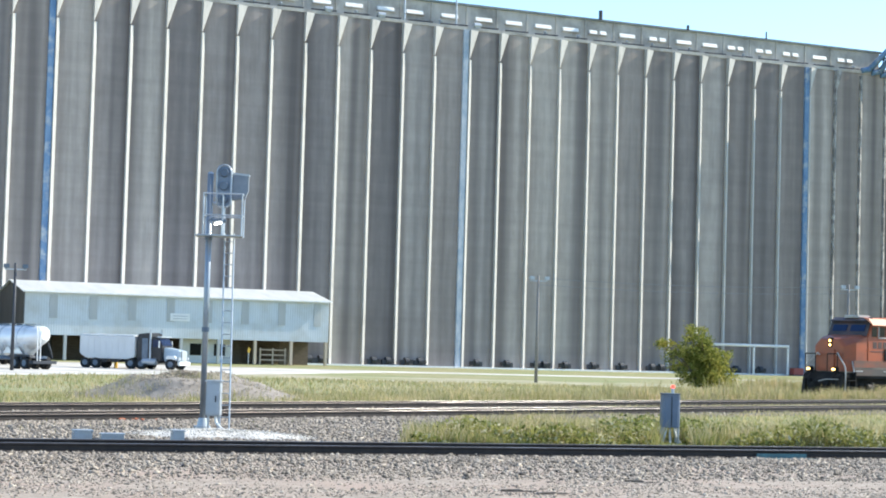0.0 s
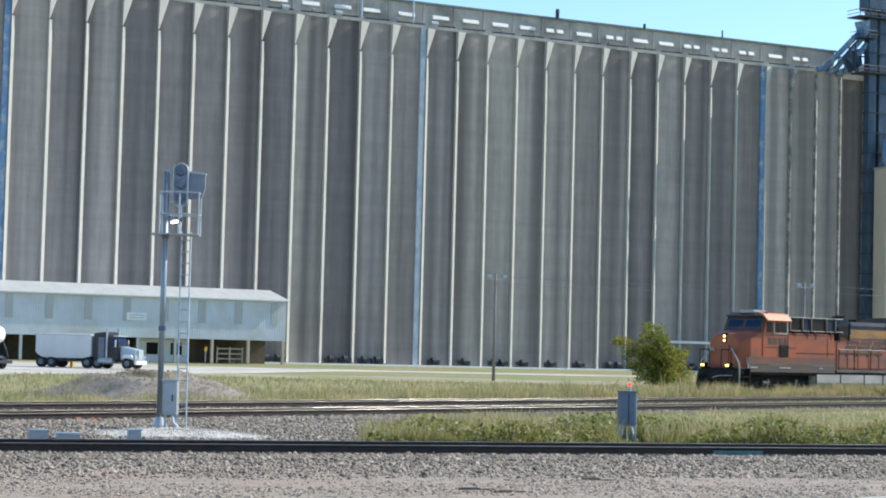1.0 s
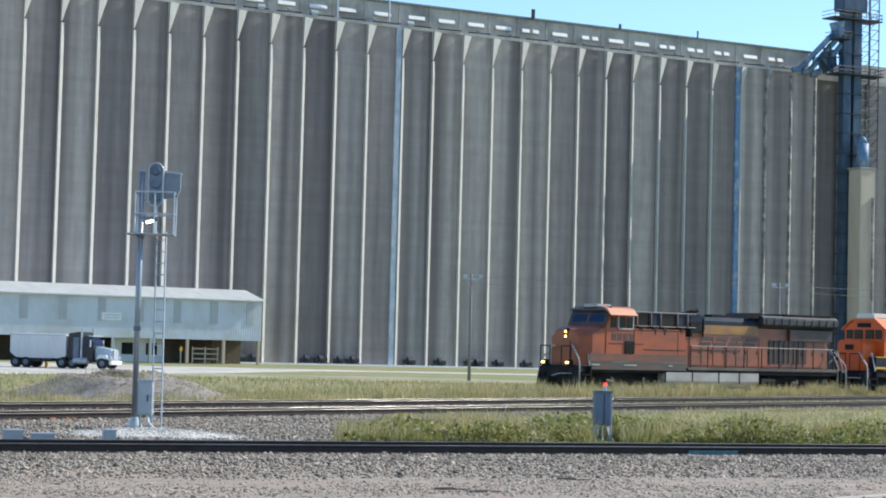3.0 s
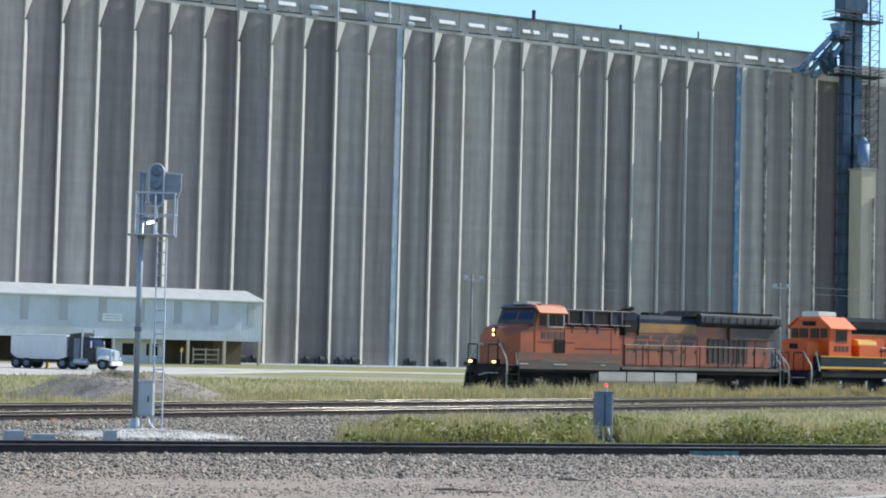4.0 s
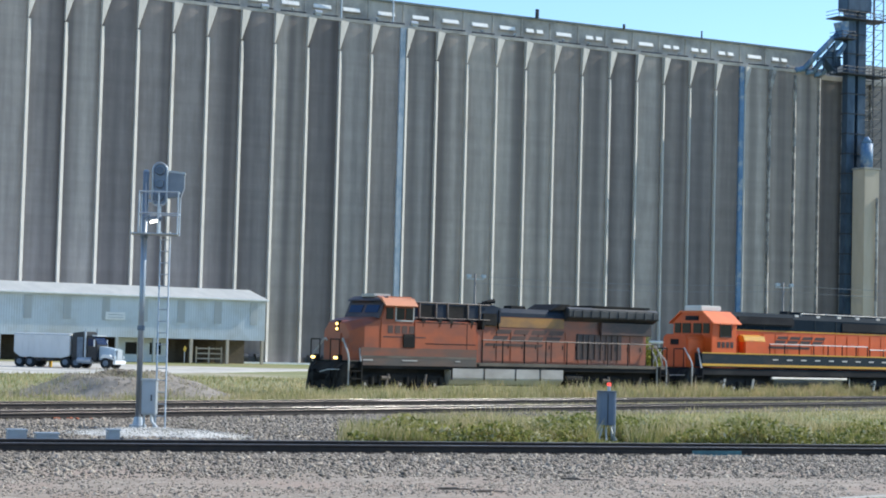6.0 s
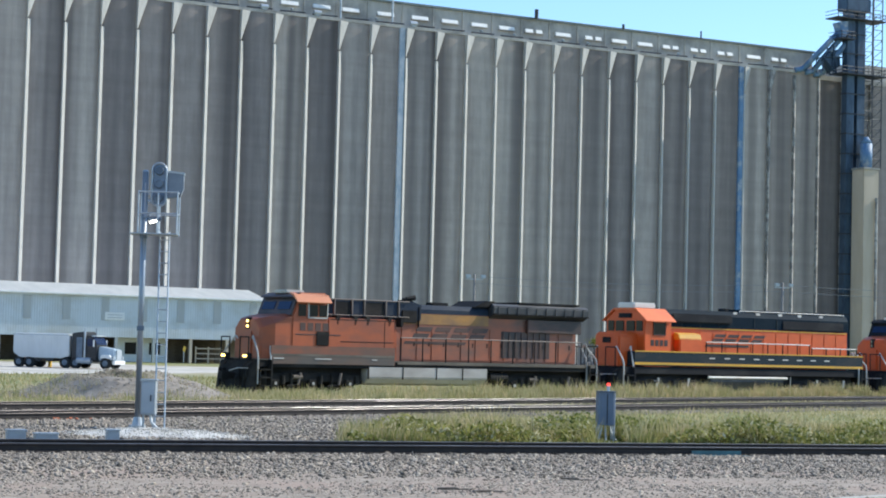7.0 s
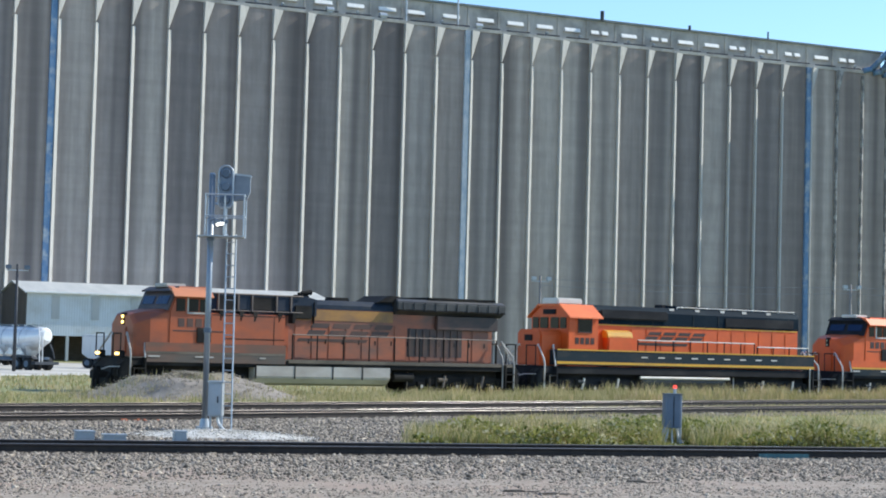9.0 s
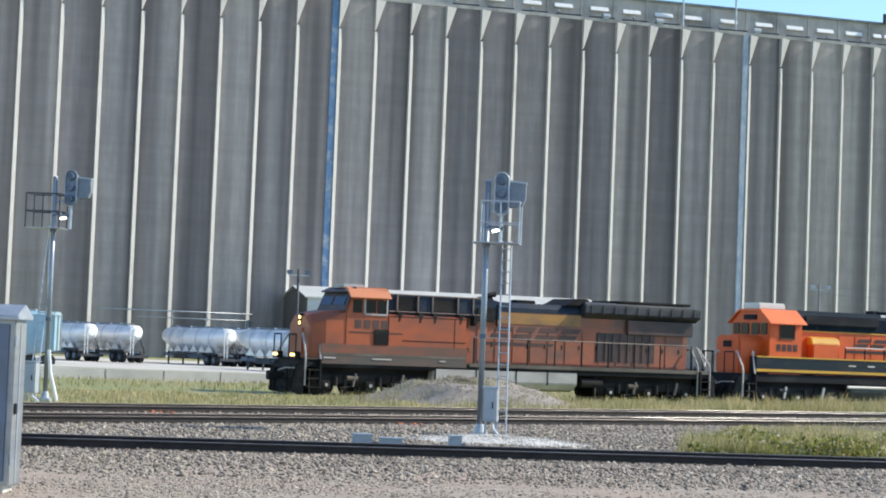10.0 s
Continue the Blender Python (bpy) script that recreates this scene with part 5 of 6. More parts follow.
def near_cabinet():
    c = thing("relay_cabinet", pose(-11.22, 25.35, 0.02, 0, 0, 2), "large aluminium relay cabinet with a sloped roof beside the track", "cabinet")
    part("body", Geo().box(-0.75, 0.71, -0.12, 0.32, 0.06, 2.36), M["alu"], c, "", 0.015)
    part("plinth", Geo().box(-0.7, 0.62, -0.08, 0.28, -0.05, 0.06), M["road"], c)
    part("roof", Geo().prism_x([(-0.2, 2.36), (-0.2, 2.42), (0.1, 2.58), (0.4, 2.42), (0.4, 2.36)], -0.82, 0.77), M["galv"], c, "sloped metal roof", 0.01)
    for x0, x1 in ((-0.72, -0.05), (-0.02, 0.63)):
        # darker door colour carries the front's shade against the lit side
        d = part("door", Geo().box(x0, x1, -0.145, -0.12, 0.12, 2.3), M["case_dark"], c, "door coloured darker as the shaded face", 0.008)
        part("door_handle", Geo().box(x0 + 0.05, x0 + 0.08, -0.19, -0.145, 1.1, 1.3), M["steel_dark"], d)
    part("side_seam", Geo().box(0.71, 0.722, 0.08, 0.11, 0.1, 2.3), M["galv"], c)
    part("padlock", Geo().box(0.71, 0.75, -0.06, 0.0, 1.05, 1.2), M["steel_dark"], c, "dark padlock", 0.01)
    for z in (0.35, 2.0):
        part("hinge", Geo().tube((0.72, -0.1, z), (0.72, -0.1, z + 0.14), 0.02, 6), M["galv"], c)


near_cabinet()


def switch_box(x, y, w, d, h, label, rz=21):
    b = thing("switch_machine", pose(x, y, -0.03, 0, 0, rz), label, "track equipment", "trackside boxes")
    part("body", Geo().box(-w / 2, w / 2, -d / 2, d / 2, 0, h), M["case_grey"], b, "", 0.02)
    part("cover", Geo().box(-w / 2 - 0.02, w / 2 + 0.02, -d / 2 - 0.02, d / 2 + 0.02, h, h + 0.04), M["galv"], b, "", 0.012)
    part("cable", Geo().path([(w / 2, 0, h * 0.4), (w / 2 + 0.2, -0.1, 0.05), (w / 2 + 0.5, -0.1, 0.0)], 0.025, 6), M["steel_dark"], b)


switch_box(-9.1, 41.6, 0.4, 0.34, 0.24, "grey switch machine box beside the near rail")
switch_box(-8.5, 41.85, 0.5, 0.3, 0.17, "low grey cable box beside the near rail")
switch_box(-7.1, 42.1, 0.27, 0.28, 0.27, "small blue-grey junction box beside the near rail")
mk = thing("paint_mark", NEAR @ pose(6.35, -0.87, 0.0), "teal marking paint sprayed on the near rail", "marking", kind="structure")
part("paint_patch", Geo().box(-0.62, 0.62, -0.012, 0.02, 0.0, 0.1), M["teal"], mk)
part("paint_patch", Geo().box(-0.95, 0.75, -0.30, -0.02, -0.012, 0.004), M["teal"], mk)


for x, y, r in ((0.2, 30.9, 8), (2.37, 34.0, -12), (0.75, 30.5, 25)):
    d = thing("timber_fragment", pose(x, y, -0.02, 0, 0, r), "splintered dark timber fragment on the gravel", "debris", "debris on the gravel")
    part("splinter", Geo().prism([(-0.2, 0.0), (-0.16, 0.03), (0.12, 0.04), (0.2, 0.01), (0.17, 0.0)], -0.04, 0.04), M["splinter"], d)
    part("chip", Geo().prism([(0.18, 0.0), (0.22, 0.02), (0.36, 0.015), (0.38, 0.0)], -0.02, 0.04), M["splinter"], d)


ed = thing("edge_strip", pose(7.0, 31.4, -0.02, 0, 0, 43), "pale concrete edging strip set in the gravel", "kerb", kind="structure")
part("strip", Geo().box(-0.75, 6.0, -0.06, 0.06, -0.1, 0.03), M["road"], ed, "", 0.01)


# ---- stones, grass and weeds ----
def stones(name, pts, sizes, material, label, parent=None, kind="stuff"):
    n = len(pts)
    rng = np.random.default_rng(len(label) + n)
    base = np.array([(1, 0, 0), (0, 1, 0), (-1, 0, 0), (0, -1, 0), (0, 0, 0.8), (0, 0, -0.8)], float)
    a = rng.uniform(0, 2 * np.pi, n)
    sc = np.stack([rng.uniform(0.6, 1.3, n), rng.uniform(0.6, 1.2, n), rng.uniform(0.5, 1.0, n)], 1) * np.asarray(sizes)[:, None]
    v = base[None] * sc[:, None] * rng.uniform(0.7, 1.25, (n, 6, 1))
    v[:, :, 2] += v[:, :, 0] * rng.uniform(-0.5, 0.5, (n, 1))
    x = v[:, :, 0] * np.cos(a)[:, None] - v[:, :, 1] * np.sin(a)[:, None]
    y = v[:, :, 0] * np.sin(a)[:, None] + v[:, :, 1] * np.cos(a)[:, None]
    out = np.stack([x, y, v[:, :, 2]], 2) + np.asarray(pts)[:, None]
    f = np.array([(0, 1, 4), (1, 2, 4), (2, 3, 4), (3, 0, 4), (1, 0, 5), (2, 1, 5), (3, 2, 5), (0, 3, 5)])
    faces = (f[None] + 6 * np.arange(n)[:, None, None]).reshape(-1, 3)
    return stuff(name, out.reshape(-1, 3), faces, material, label, "" if parent else "gravel", kind, parent)


RNG = np.random.default_rng(11)
M["mound"] = mat("grey_stone_fines", [(0.2, 0.172, 0.142), (0.35, 0.305, 0.255)], 3.0, bump=0.8, bump_scale=9, stain=(0.3, 0.26, 0.14), stain_scale=0.3)
M["chips"] = mat("pale_stone_chips", [(0.24, 0.2, 0.155), (0.44, 0.375, 0.3)], 4.0, bump=0.2, island=0.6)


def on_line(m, n, u0, u1, v0, v1, z=0.0, dens=1.0):
    u, v = RNG.uniform(u0, u1, n), v0 + (v1 - v0) * RNG.uniform(0, 1, n) ** dens
    a = m.to_euler().z
    return np.stack([m.translation.x + u * np.cos(a) - v * np.sin(a), m.translation.y + u * np.sin(a) + v * np.cos(a), np.full(n, z + m.translation.z)], 1)


def near_y(x):
    return 41.54 + 0.384 * x


def mid_a_y(x):
    return 66.8 + 1.192 * x


def mid_b_y(x):
    return 76.2 + 1.192 * x


def main_y(x):
    return 94.7 + 0.758 * x


p = np.concatenate([on_line(NEAR, 24000, -22, 15, -0.62, -2.6, -0.01), on_line(NEAR, 13000, -22, 15, -2.3, -7.5, -0.015, 1.9), on_line(NEAR, 9000, -22, 15, -0.6, 1.5, -0.03)])
stones("ballast_stones", p, RNG.uniform(0.022, 0.05, len(p)) * RNG.choice([0.8, 1.0, 1.7], len(p), p=[0.42, 0.43, 0.15]), M["stone"], "loose grey crushed-stone ballast beside the near track")
p = on_line(NEAR, 66000, -22, 15, -2.2, -13.5, -0.022)
p = p[RNG.uniform(0, 1, len(p)) < np.clip((np.array([noise.noise(Vector((a * 0.3, b * 0.5, 7.0))) for a, b in p[:, :2]]) + 0.28) * 3.0, 0.18, 1.0)]
stones("gravel_chips", p, RNG.uniform(0.01, 0.03, len(p)) * RNG.choice([1.0, 1.9], len(p), p=[0.9, 0.1]), M["chips"], "scattered stone chips on pale dirt")
p = on_line(NEAR, 26000, -25, 2.5, 1.2, 13.5, -0.01)
k = p[:, 1] < mid_a_y(p[:, 0]) - 1.6
p = p[k & (RNG.uniform(0, 1, len(p)) < np.clip((0.4 - p[:, 0]) / 2.5, 0, 1))]
stones("ballast_stones", p, RNG.uniform(0.03, 0.075, len(p)), M["stone"], "loose grey ballast stones between the tracks")
p = on_line(NEAR, 16000, -24, 6, 11.5, 25, -0.01)
p = p[(p[:, 1] < mid_a_y(p[:, 0]) - 1.4) & (p[:, 0] < 3.5)]
stones("ballast_stones", p, RNG.uniform(0.035, 0.085, len(p)), M["stone"], "loose grey ballast stones in the strip between tracks")
p = np.concatenate([on_line(MID_A, 9000, -42, 12, -3.0, 2.1, -0.01), on_line(MID_B, 9000, -48, 6, -4.2, 1.7, -0.01)])
stones("ballast_stones", p, RNG.uniform(0.035, 0.08, len(p)), M["stone"], "loose grey ballast stones under the level tracks")


def heap(name, cx, cy, rx, ry, h, material, stone_mat, label, n_stones, size, seed):
    """A heap of stone with an uneven, slumped outline."""
    rings, seg = 14, 40
    v, f = [], []
    for i in range(rings + 1):
        r = i / rings
        for j in range(seg):
            a = 2 * math.pi * j / seg
            q = 1 + 0.13 * noise.noise(Vector((math.cos(a) * 1.5 + seed, math.sin(a) * 1.5, 0.3)))
            x, y = cx + rx * r * q * math.cos(a), cy + ry * r * q * math.sin(a)
            prof = (0.5 + 0.5 * math.cos(math.pi * r)) ** 0.85
            z = h * prof * (1 + 0.45 * noise.noise(Vector((x * 0.7, y * 0.7, seed)))) + 0.07 * h * noise.noise(Vector((x * 2, y * 2, seed + 3)))
            v.append((x, y, z - 0.05 if i < rings else -0.12))
    for i in range(rings):
        for j in range(seg):
            f.append((i * seg + j, (i + 1) * seg + j, (i + 1) * seg + (j + 1) % seg, i * seg + (j + 1) % seg))
    ob = stuff(name, v, f, material, label, "stone heap", "")
    ob.pop("kind", None)
    arr = np.array(v)
    idx = RNG.integers(0, len(arr) - seg, n_stones)
    pts = arr[idx] + np.stack([RNG.uniform(-0.3, 0.3, n_stones), RNG.uniform(-0.3, 0.3, n_stones), RNG.uniform(-0.02, 0.03, n_stones)], 1)
    stones("stone_cover", pts, RNG.uniform(size * 0.5, size, n_stones), stone_mat, label + ", loose surface", ob)
    return ob


heap("rubble_mound", -12.2, 74.0, 5.4, 3.6, 1.1, M["mound"], M["chips"], "low grey heap of crushed stone beside the tracks", 6000, 0.04, 1)
heap("limestone_pad", -6.7, 45.7, 2.9, 1.9, 0.2, M["stone_pale"], M["stone_pale"], "pale crushed limestone spread round the signal foot", 4200, 0.028, 5)
MARKS = ((-10.8, 53.4), (-18.7, 53.6))
for cx, cy in MARKS:
    p = np.stack([RNG.normal(cx, 0.45, 70), RNG.normal(cy, 0.25, 70), np.full(70, 0.02)], 1)
    stones("marked_stones", p, RNG.uniform(0.04, 0.08, 70), M["orange_mark"], "ballast stones sprayed with orange marking paint")


def leaf_mat(name, stops, trans=0.35):
    m = bpy.data.materials.new(name)
    m.use_nodes = True
    nt = m.node_tree
    nt.nodes.remove(nt.nodes["Principled BSDF"])
    geo = nt.nodes.new("ShaderNodeNewGeometry")
    col = ramp(nt, geo.outputs["Random Per Island"], [(i / (len(stops) - 1), c) for i, c in enumerate(stops)])
    big = ramp(nt, noise_fac(nt, 0.35), [(0.35, (0.75, 0.8, 0.7)), (0.65, (1.2, 1.1, 1.0))])
    col = mix(nt, col, big, 1.0, "MULTIPLY")
    d, t, s = nt.nodes.new("ShaderNodeBsdfDiffuse"), nt.nodes.new("ShaderNodeBsdfTranslucent"), nt.nodes.new("ShaderNodeMixShader")
    s.inputs[0].default_value = trans
    nt.links.new(col, d.inputs[0])
    nt.links.new(col, t.inputs[0])
    nt.links.new(d.outputs[0], s.inputs[1])
    nt.links.new(t.outputs[0], s.inputs[2])
    nt.links.new(s.outputs[0], nt.nodes["Material Output"].inputs[0])
    return m


M["grass_tall"] = leaf_mat("tall_dry_grass", [(0.21, 0.235, 0.09), (0.36, 0.355, 0.165), (0.53, 0.46, 0.285), (0.62, 0.525, 0.38), (0.31, 0.30, 0.138)], 0.45)
M["weed"] = leaf_mat("green_weeds", [(0.13, 0.16, 0.048), (0.26, 0.285, 0.095), (0.40, 0.38, 0.16), (0.52, 0.44, 0.26), (0.24, 0.26, 0.09), (0.60, 0.50, 0.35)], 0.45)
M["weed_leaf"] = leaf_mat("broad_weed_leaves", [(0.075, 0.1, 0.03), (0.22, 0.245, 0.075), (0.40, 0.40, 0.155), (0.18, 0.2, 0.06), (0.68, 0.66, 0.5)], 0.4)
M["bush_leaf"] = leaf_mat("bush_leaves", [(0.09, 0.12, 0.03), (0.25, 0.27, 0.07), (0.44, 0.41, 0.13), (0.17, 0.19, 0.05)], 0.45)
M["bark"] = mat("grey_brown_bark", [(0.07, 0.055, 0.04), (0.14, 0.11, 0.085)], 4.0, (1, 1, 0.3), bump=0.5)


def blades(name, pts, h, w, lean, material, label):
    n = len(pts)
    a = RNG.uniform(0, 2 * np.pi, n)
    b = RNG.uniform(0, 2 * np.pi, n)
    ln = lean * RNG.uniform(0.2, 1.0, n) * h
    side = np.stack([np.cos(a), np.sin(a), np.zeros(n)], 1) * (w / 2)[:, None]
    tipd = np.stack([np.cos(b) * ln, np.sin(b) * ln, h], 1)
    mid = np.stack([np.cos(b) * ln * 0.35, np.sin(b) * ln * 0.35, h * 0.55], 1)
    v = np.stack([pts - side, pts + side, pts + mid + side * 0.8, pts + mid - side * 0.8, pts + tipd], 1)
    f = np.array([(0, 1, 2), (0, 2, 3), (3, 2, 4)])
    return stuff(name, v.reshape(-1, 3), (f[None] + 5 * np.arange(n)[:, None, None]).reshape(-1, 3), material, label, "grass")


def leaves(name, pts, size, material, label, parent=None, kind="stuff"):
    n = len(pts)
    d = RNG.normal(0, 1, (n, 3))
    d /= np.linalg.norm(d, axis=1)[:, None]
    e = np.cross(d, RNG.normal(0, 1, (n, 3)))
    e /= np.linalg.norm(e, axis=1)[:, None]
    d, e = d * size[:, None], e * size[:, None] * 0.45
    v = np.stack([pts - d, pts + e, pts + d, pts - e], 1)
    return stuff(name, v.reshape(-1, 3), (np.arange(4)[None] + 4 * np.arange(n)[:, None]), material, label, "" if parent else "plant", kind, parent)


def clump(x, y, s=0.6):
    return np.array([0.5 + 0.5 * noise.noise(Vector((a * s, b * s, 2.0))) for a, b in zip(x, y)])


def scatter(n, x0, x1, lo, hi, power=1.0):
    x = RNG.uniform(x0, x1, n)
    a, b = lo(x), hi(x)
    k = b > a
    x, a, b = x[k], a[k], b[k]
    return x, a + (b - a) * RNG.uniform(0, 1, len(x)) ** power


def cleared(x, y):
    """Weeds are trodden low round the signal box."""
    return np.where((np.abs(x - 4.15) < 0.42) & (y < 48.5), 0.22, 1.0)


# weeds between the near track and the level tracks
x, y = scatter(46000, -2.6, 17, lambda q: near_y(q) + 1.75, lambda q: np.minimum(mid_a_y(q) - 3.0, near_y(q) + 11.0), 1.5)
c = clump(x, y)
keep = RNG.uniform(0, 1, len(x)) < np.clip((x + 2.6) / 1.8, 0.1, 1) * np.clip(c * 1.9, 0.25, 1)
x, y, c = x[keep], y[keep], c[keep]
h = (0.1 + 0.62 * np.clip((c - 0.3) * 2.1, 0.05, 1.1) * RNG.uniform(0.4, 1.2, len(x))) * np.clip(0.55 + (x + 2.6) / 5, 0.4, 1.0) * np.clip(1.25 - (y - near_y(x)) / 16, 0.4, 1) * cleared(x, y)
blades("weeds", np.stack([x, y, np.full(len(x), -0.04)], 1), h, RNG.uniform(0.012, 0.034, len(x)), 0.45, M["weed"], "dense green and yellow weeds between the tracks")
x, y = scatter(42000, -2.0, 17, lambda q: near_y(q) + 1.6, lambda q: near_y(q) + 7.5, 1.3)
c = clump(x, y, 0.55)
k = c > 0.42
x, y, c = x[k], y[k], c[k]
leaves("weeds", np.stack([x, y, RNG.uniform(0.04, 0.8, len(x)) * np.clip((c - 0.3) * 2.0, 0.1, 1.0) * np.clip(0.5 + (x + 2.0) / 4, 0.4, 1.0) * cleared(x, y)], 1), RNG.uniform(0.03, 0.085, len(x)), M["weed_leaf"], "broad-leaved green weeds beside the near track")
x, y = scatter(34000, -2.3, 17, lambda q: near_y(q) + 2.6, lambda q: near_y(q) + 10.0)
c = clump(x, y, 0.4)
k = RNG.uniform(0, 1, len(x)) < np.clip(c * 2.2 - 0.5, 0.05, 1)
x, y, c = x[k], y[k], c[k]
blades("grass", np.stack([x, y, np.full(len(x), -0.03)], 1), (0.1 + 1.0 * c) * RNG.uniform(0.5, 1.25, len(x)) * np.clip(1.2 - (y - near_y(x)) / 14, 0.5, 1) * cleared(x, y), RNG.uniform(0.012, 0.024, len(x)), 0.5, M["grass_tall"], "straw-coloured seed stems among the weeds")
x, y = scatter(30000, -1.5, 24, lambda q: near_y(q) + 6.0, lambda q: mid_a_y(q) - 1.6)
c = clump(x, y, 0.5)
blades("grass", np.stack([x, y, np.full(len(x), -0.05)], 1), (0.05 + 0.16 * c) * RNG.uniform(0.5, 1.2, len(x)), RNG.uniform(0.02, 0.04, len(x)), 0.6, M["grass_tall"], "low dry grass behind the weeds")
# tall grass before the train
x, y = scatter(95000, -46, 40, lambda q: mid_b_y(q) + 2.9, lambda q: main_y(q) - 3.3)
c = clump(x, y, 0.35)
keep = RNG.uniform(0, 1, len(x)) < np.clip(c * 2.0, 0.2, 1)
x, y, c = x[keep], y[keep], c[keep]
tuft = np.clip(clump(x, y, 0.7) * 2.0 - 0.45, 0.08, 1.15)
h = (0.15 + 0.66 * tuft * RNG.uniform(0.35, 1.25, len(x))) * np.clip(0.9 + x / 26, 0.34, 1.1)
blades("grass", np.stack([x, y, np.full(len(x), -0.06)], 1), h, RNG.uniform(0.02, 0.045, len(x)), 0.5, M["grass_tall"], "tall dry yellow-green grass before the train")
x, y = scatter(16000, 3, 40, lambda q: mid_a_y(q) + 2.4, lambda q: mid_b_y(q) - 2.6)
blades("grass", np.stack([x, y, np.full(len(x), -0.05)], 1), RNG.uniform(0.04, 0.2, len(x)), RNG.uniform(0.02, 0.04, len(x)), 0.5, M["grass_tall"], "dry grass between two level tracks")
x, y = scatter(26000, -40, 60, lambda q: main_y(q) + 3.0, lambda q: main_y(q) + 42)
k = y < np.interp(x, [-140, -60, -45, -35, -27.5, -20, -12, -8, 25, 75], [5, 66, 78, 91, 108, 146, 176, 180, 192, 220]) - 0.8
x, y = x[k], y[k]
blades("grass", np.stack([x, y, np.array([ground_z(a, b) - 0.04 for a, b in zip(x, y)])], 1), RNG.uniform(0.08, 0.28, len(x)), RNG.uniform(0.03, 0.06, len(x)), 0.5, M["grass_tall"], "short field grass behind the train")
x, y = scatter(2600, -20, 16, lambda q: near_y(q) + 1.3, lambda q: mid_a_y(q) - 2.6)
k = clump(x, y, 1.3) > 0.66
blades("weeds", np.stack([x[k], y[k], np.full(k.sum(), -0.02)], 1), RNG.uniform(0.05, 0.2, k.sum()), RNG.uniform(0.01, 0.02, k.sum()), 0.6, M["weed"], "sparse weeds growing through ballast")


x = RNG.normal(-12.2, 2.4, 1500)
y = RNG.normal(72.2, 1.3, 1500)
r = np.clip(np.hypot((x + 12.2) / 5.4, (y - 74.0) / 3.6), 0, 1)
k = clump(x, y, 0.9) > 0.5
zz = 1.0 * (0.5 + 0.5 * np.cos(np.pi * r)) ** 0.85 - 0.12
blades("grass", np.stack([x, y, zz], 1)[k], RNG.uniform(0.12, 0.5, len(x))[k], RNG.uniform(0.015, 0.03, len(x))[k], 0.6, M["grass_tall"], "dry stalks growing over the stone heap")


def make_bush():
    b = thing("bush", pose(15.5, 147.7, -0.4), "round yellow-green leafy bush standing alone in the field", "bush")
    rnd = random.Random(9)
    tips = []
    for i in range(21):
        a = rnd.uniform(0, 2 * math.pi)
        r = rnd.uniform(0.6, 3.3)
        z = (rnd.uniform(3.0, 4.8) if math.cos(a) < 0.15 else rnd.uniform(1.4, 3.2)) - r * 0.22
        mid = (math.cos(a) * r * 0.4, math.sin(a) * r * 0.4, z * 0.5)
        tip = (math.cos(a) * r, math.sin(a) * r, z)
        part("limb", Geo().tube((0.12 * math.cos(a), 0.12 * math.sin(a), -0.1), mid, 0.07, 6, 0.05).tube(mid, tip, 0.05, 6, 0.015), M["bark"], b)
        tips += [tip, mid, tuple((p + q) / 2 for p, q in zip(tip, mid))]
    cl = []
    for t in tips:
        for k in range(3):
            cl.append((t[0] + rnd.gauss(0, 0.4), t[1] + rnd.gauss(0, 0.4), max(0.35, t[2] + rnd.gauss(0.1, 0.4))))
    for k in range(46):
        a, r = rnd.uniform(0, 2 * math.pi), rnd.uniform(0.3, 2.3)
        cl.append((0.25 + math.cos(a) * r, math.sin(a) * r, rnd.uniform(0.25, 1.9 - 0.3 * r)))
    pts = np.concatenate([RNG.normal(q, (0.27, 0.27, 0.17), (int(rnd.uniform(30, 105)), 3)) for q in cl])
    pts = pts[pts[:, 2] > 0.1]
    leaves("crown", pts, RNG.uniform(0.07, 0.15, len(pts)), M["bush_leaf"], "loose crown of small yellow-green leaves", b, "stuff")


make_bush()
x = RNG.normal(20.0, 1.6, 2600)
y = RNG.normal(140.0, 1.2, 2600)
blades("shrub_stems", np.stack([x, y, np.full(len(x), -0.38)], 1), RNG.uniform(0.4, 1.3, len(x)), RNG.uniform(0.03, 0.06, len(x)), 0.6, M["grass_tall"], "dry brown brush beside the bush")


# ---- yard: lamp posts, truck, tank trailers, rail car, plant at the foot of the elevator ----
def lamp_post(x, y, h, label, arms=2):
    z = ground_z(x, y)
    t = thing("lamp_post", pose(x, y, z, 0, 0, 20), label, "lamp post", "yard lamps")
    part("pole", Geo().tube((0, 0, -0.1), (0, 0, h), 0.14, 10, 0.09), M["wood_grey"] if arms == 2 else M["steel_dark"], t, smooth=True)
    part("crossarm", Geo().box(-0.75, 0.75, -0.05, 0.05, h - 0.48, h - 0.4), M["galv"], t)
    for sx in (-0.65, 0.65):
        part("floodlight", Geo().box(sx - 0.2, sx + 0.2, -0.35, -0.1, h - 0.36, h - 0.08).box(sx - 0.05, sx + 0.05, -0.12, 0.05, h - 0.45, h - 0.25), M["galv"] if arms == 2 else M["galv_dark"], t, "grey floodlight", 0.03)
    return t


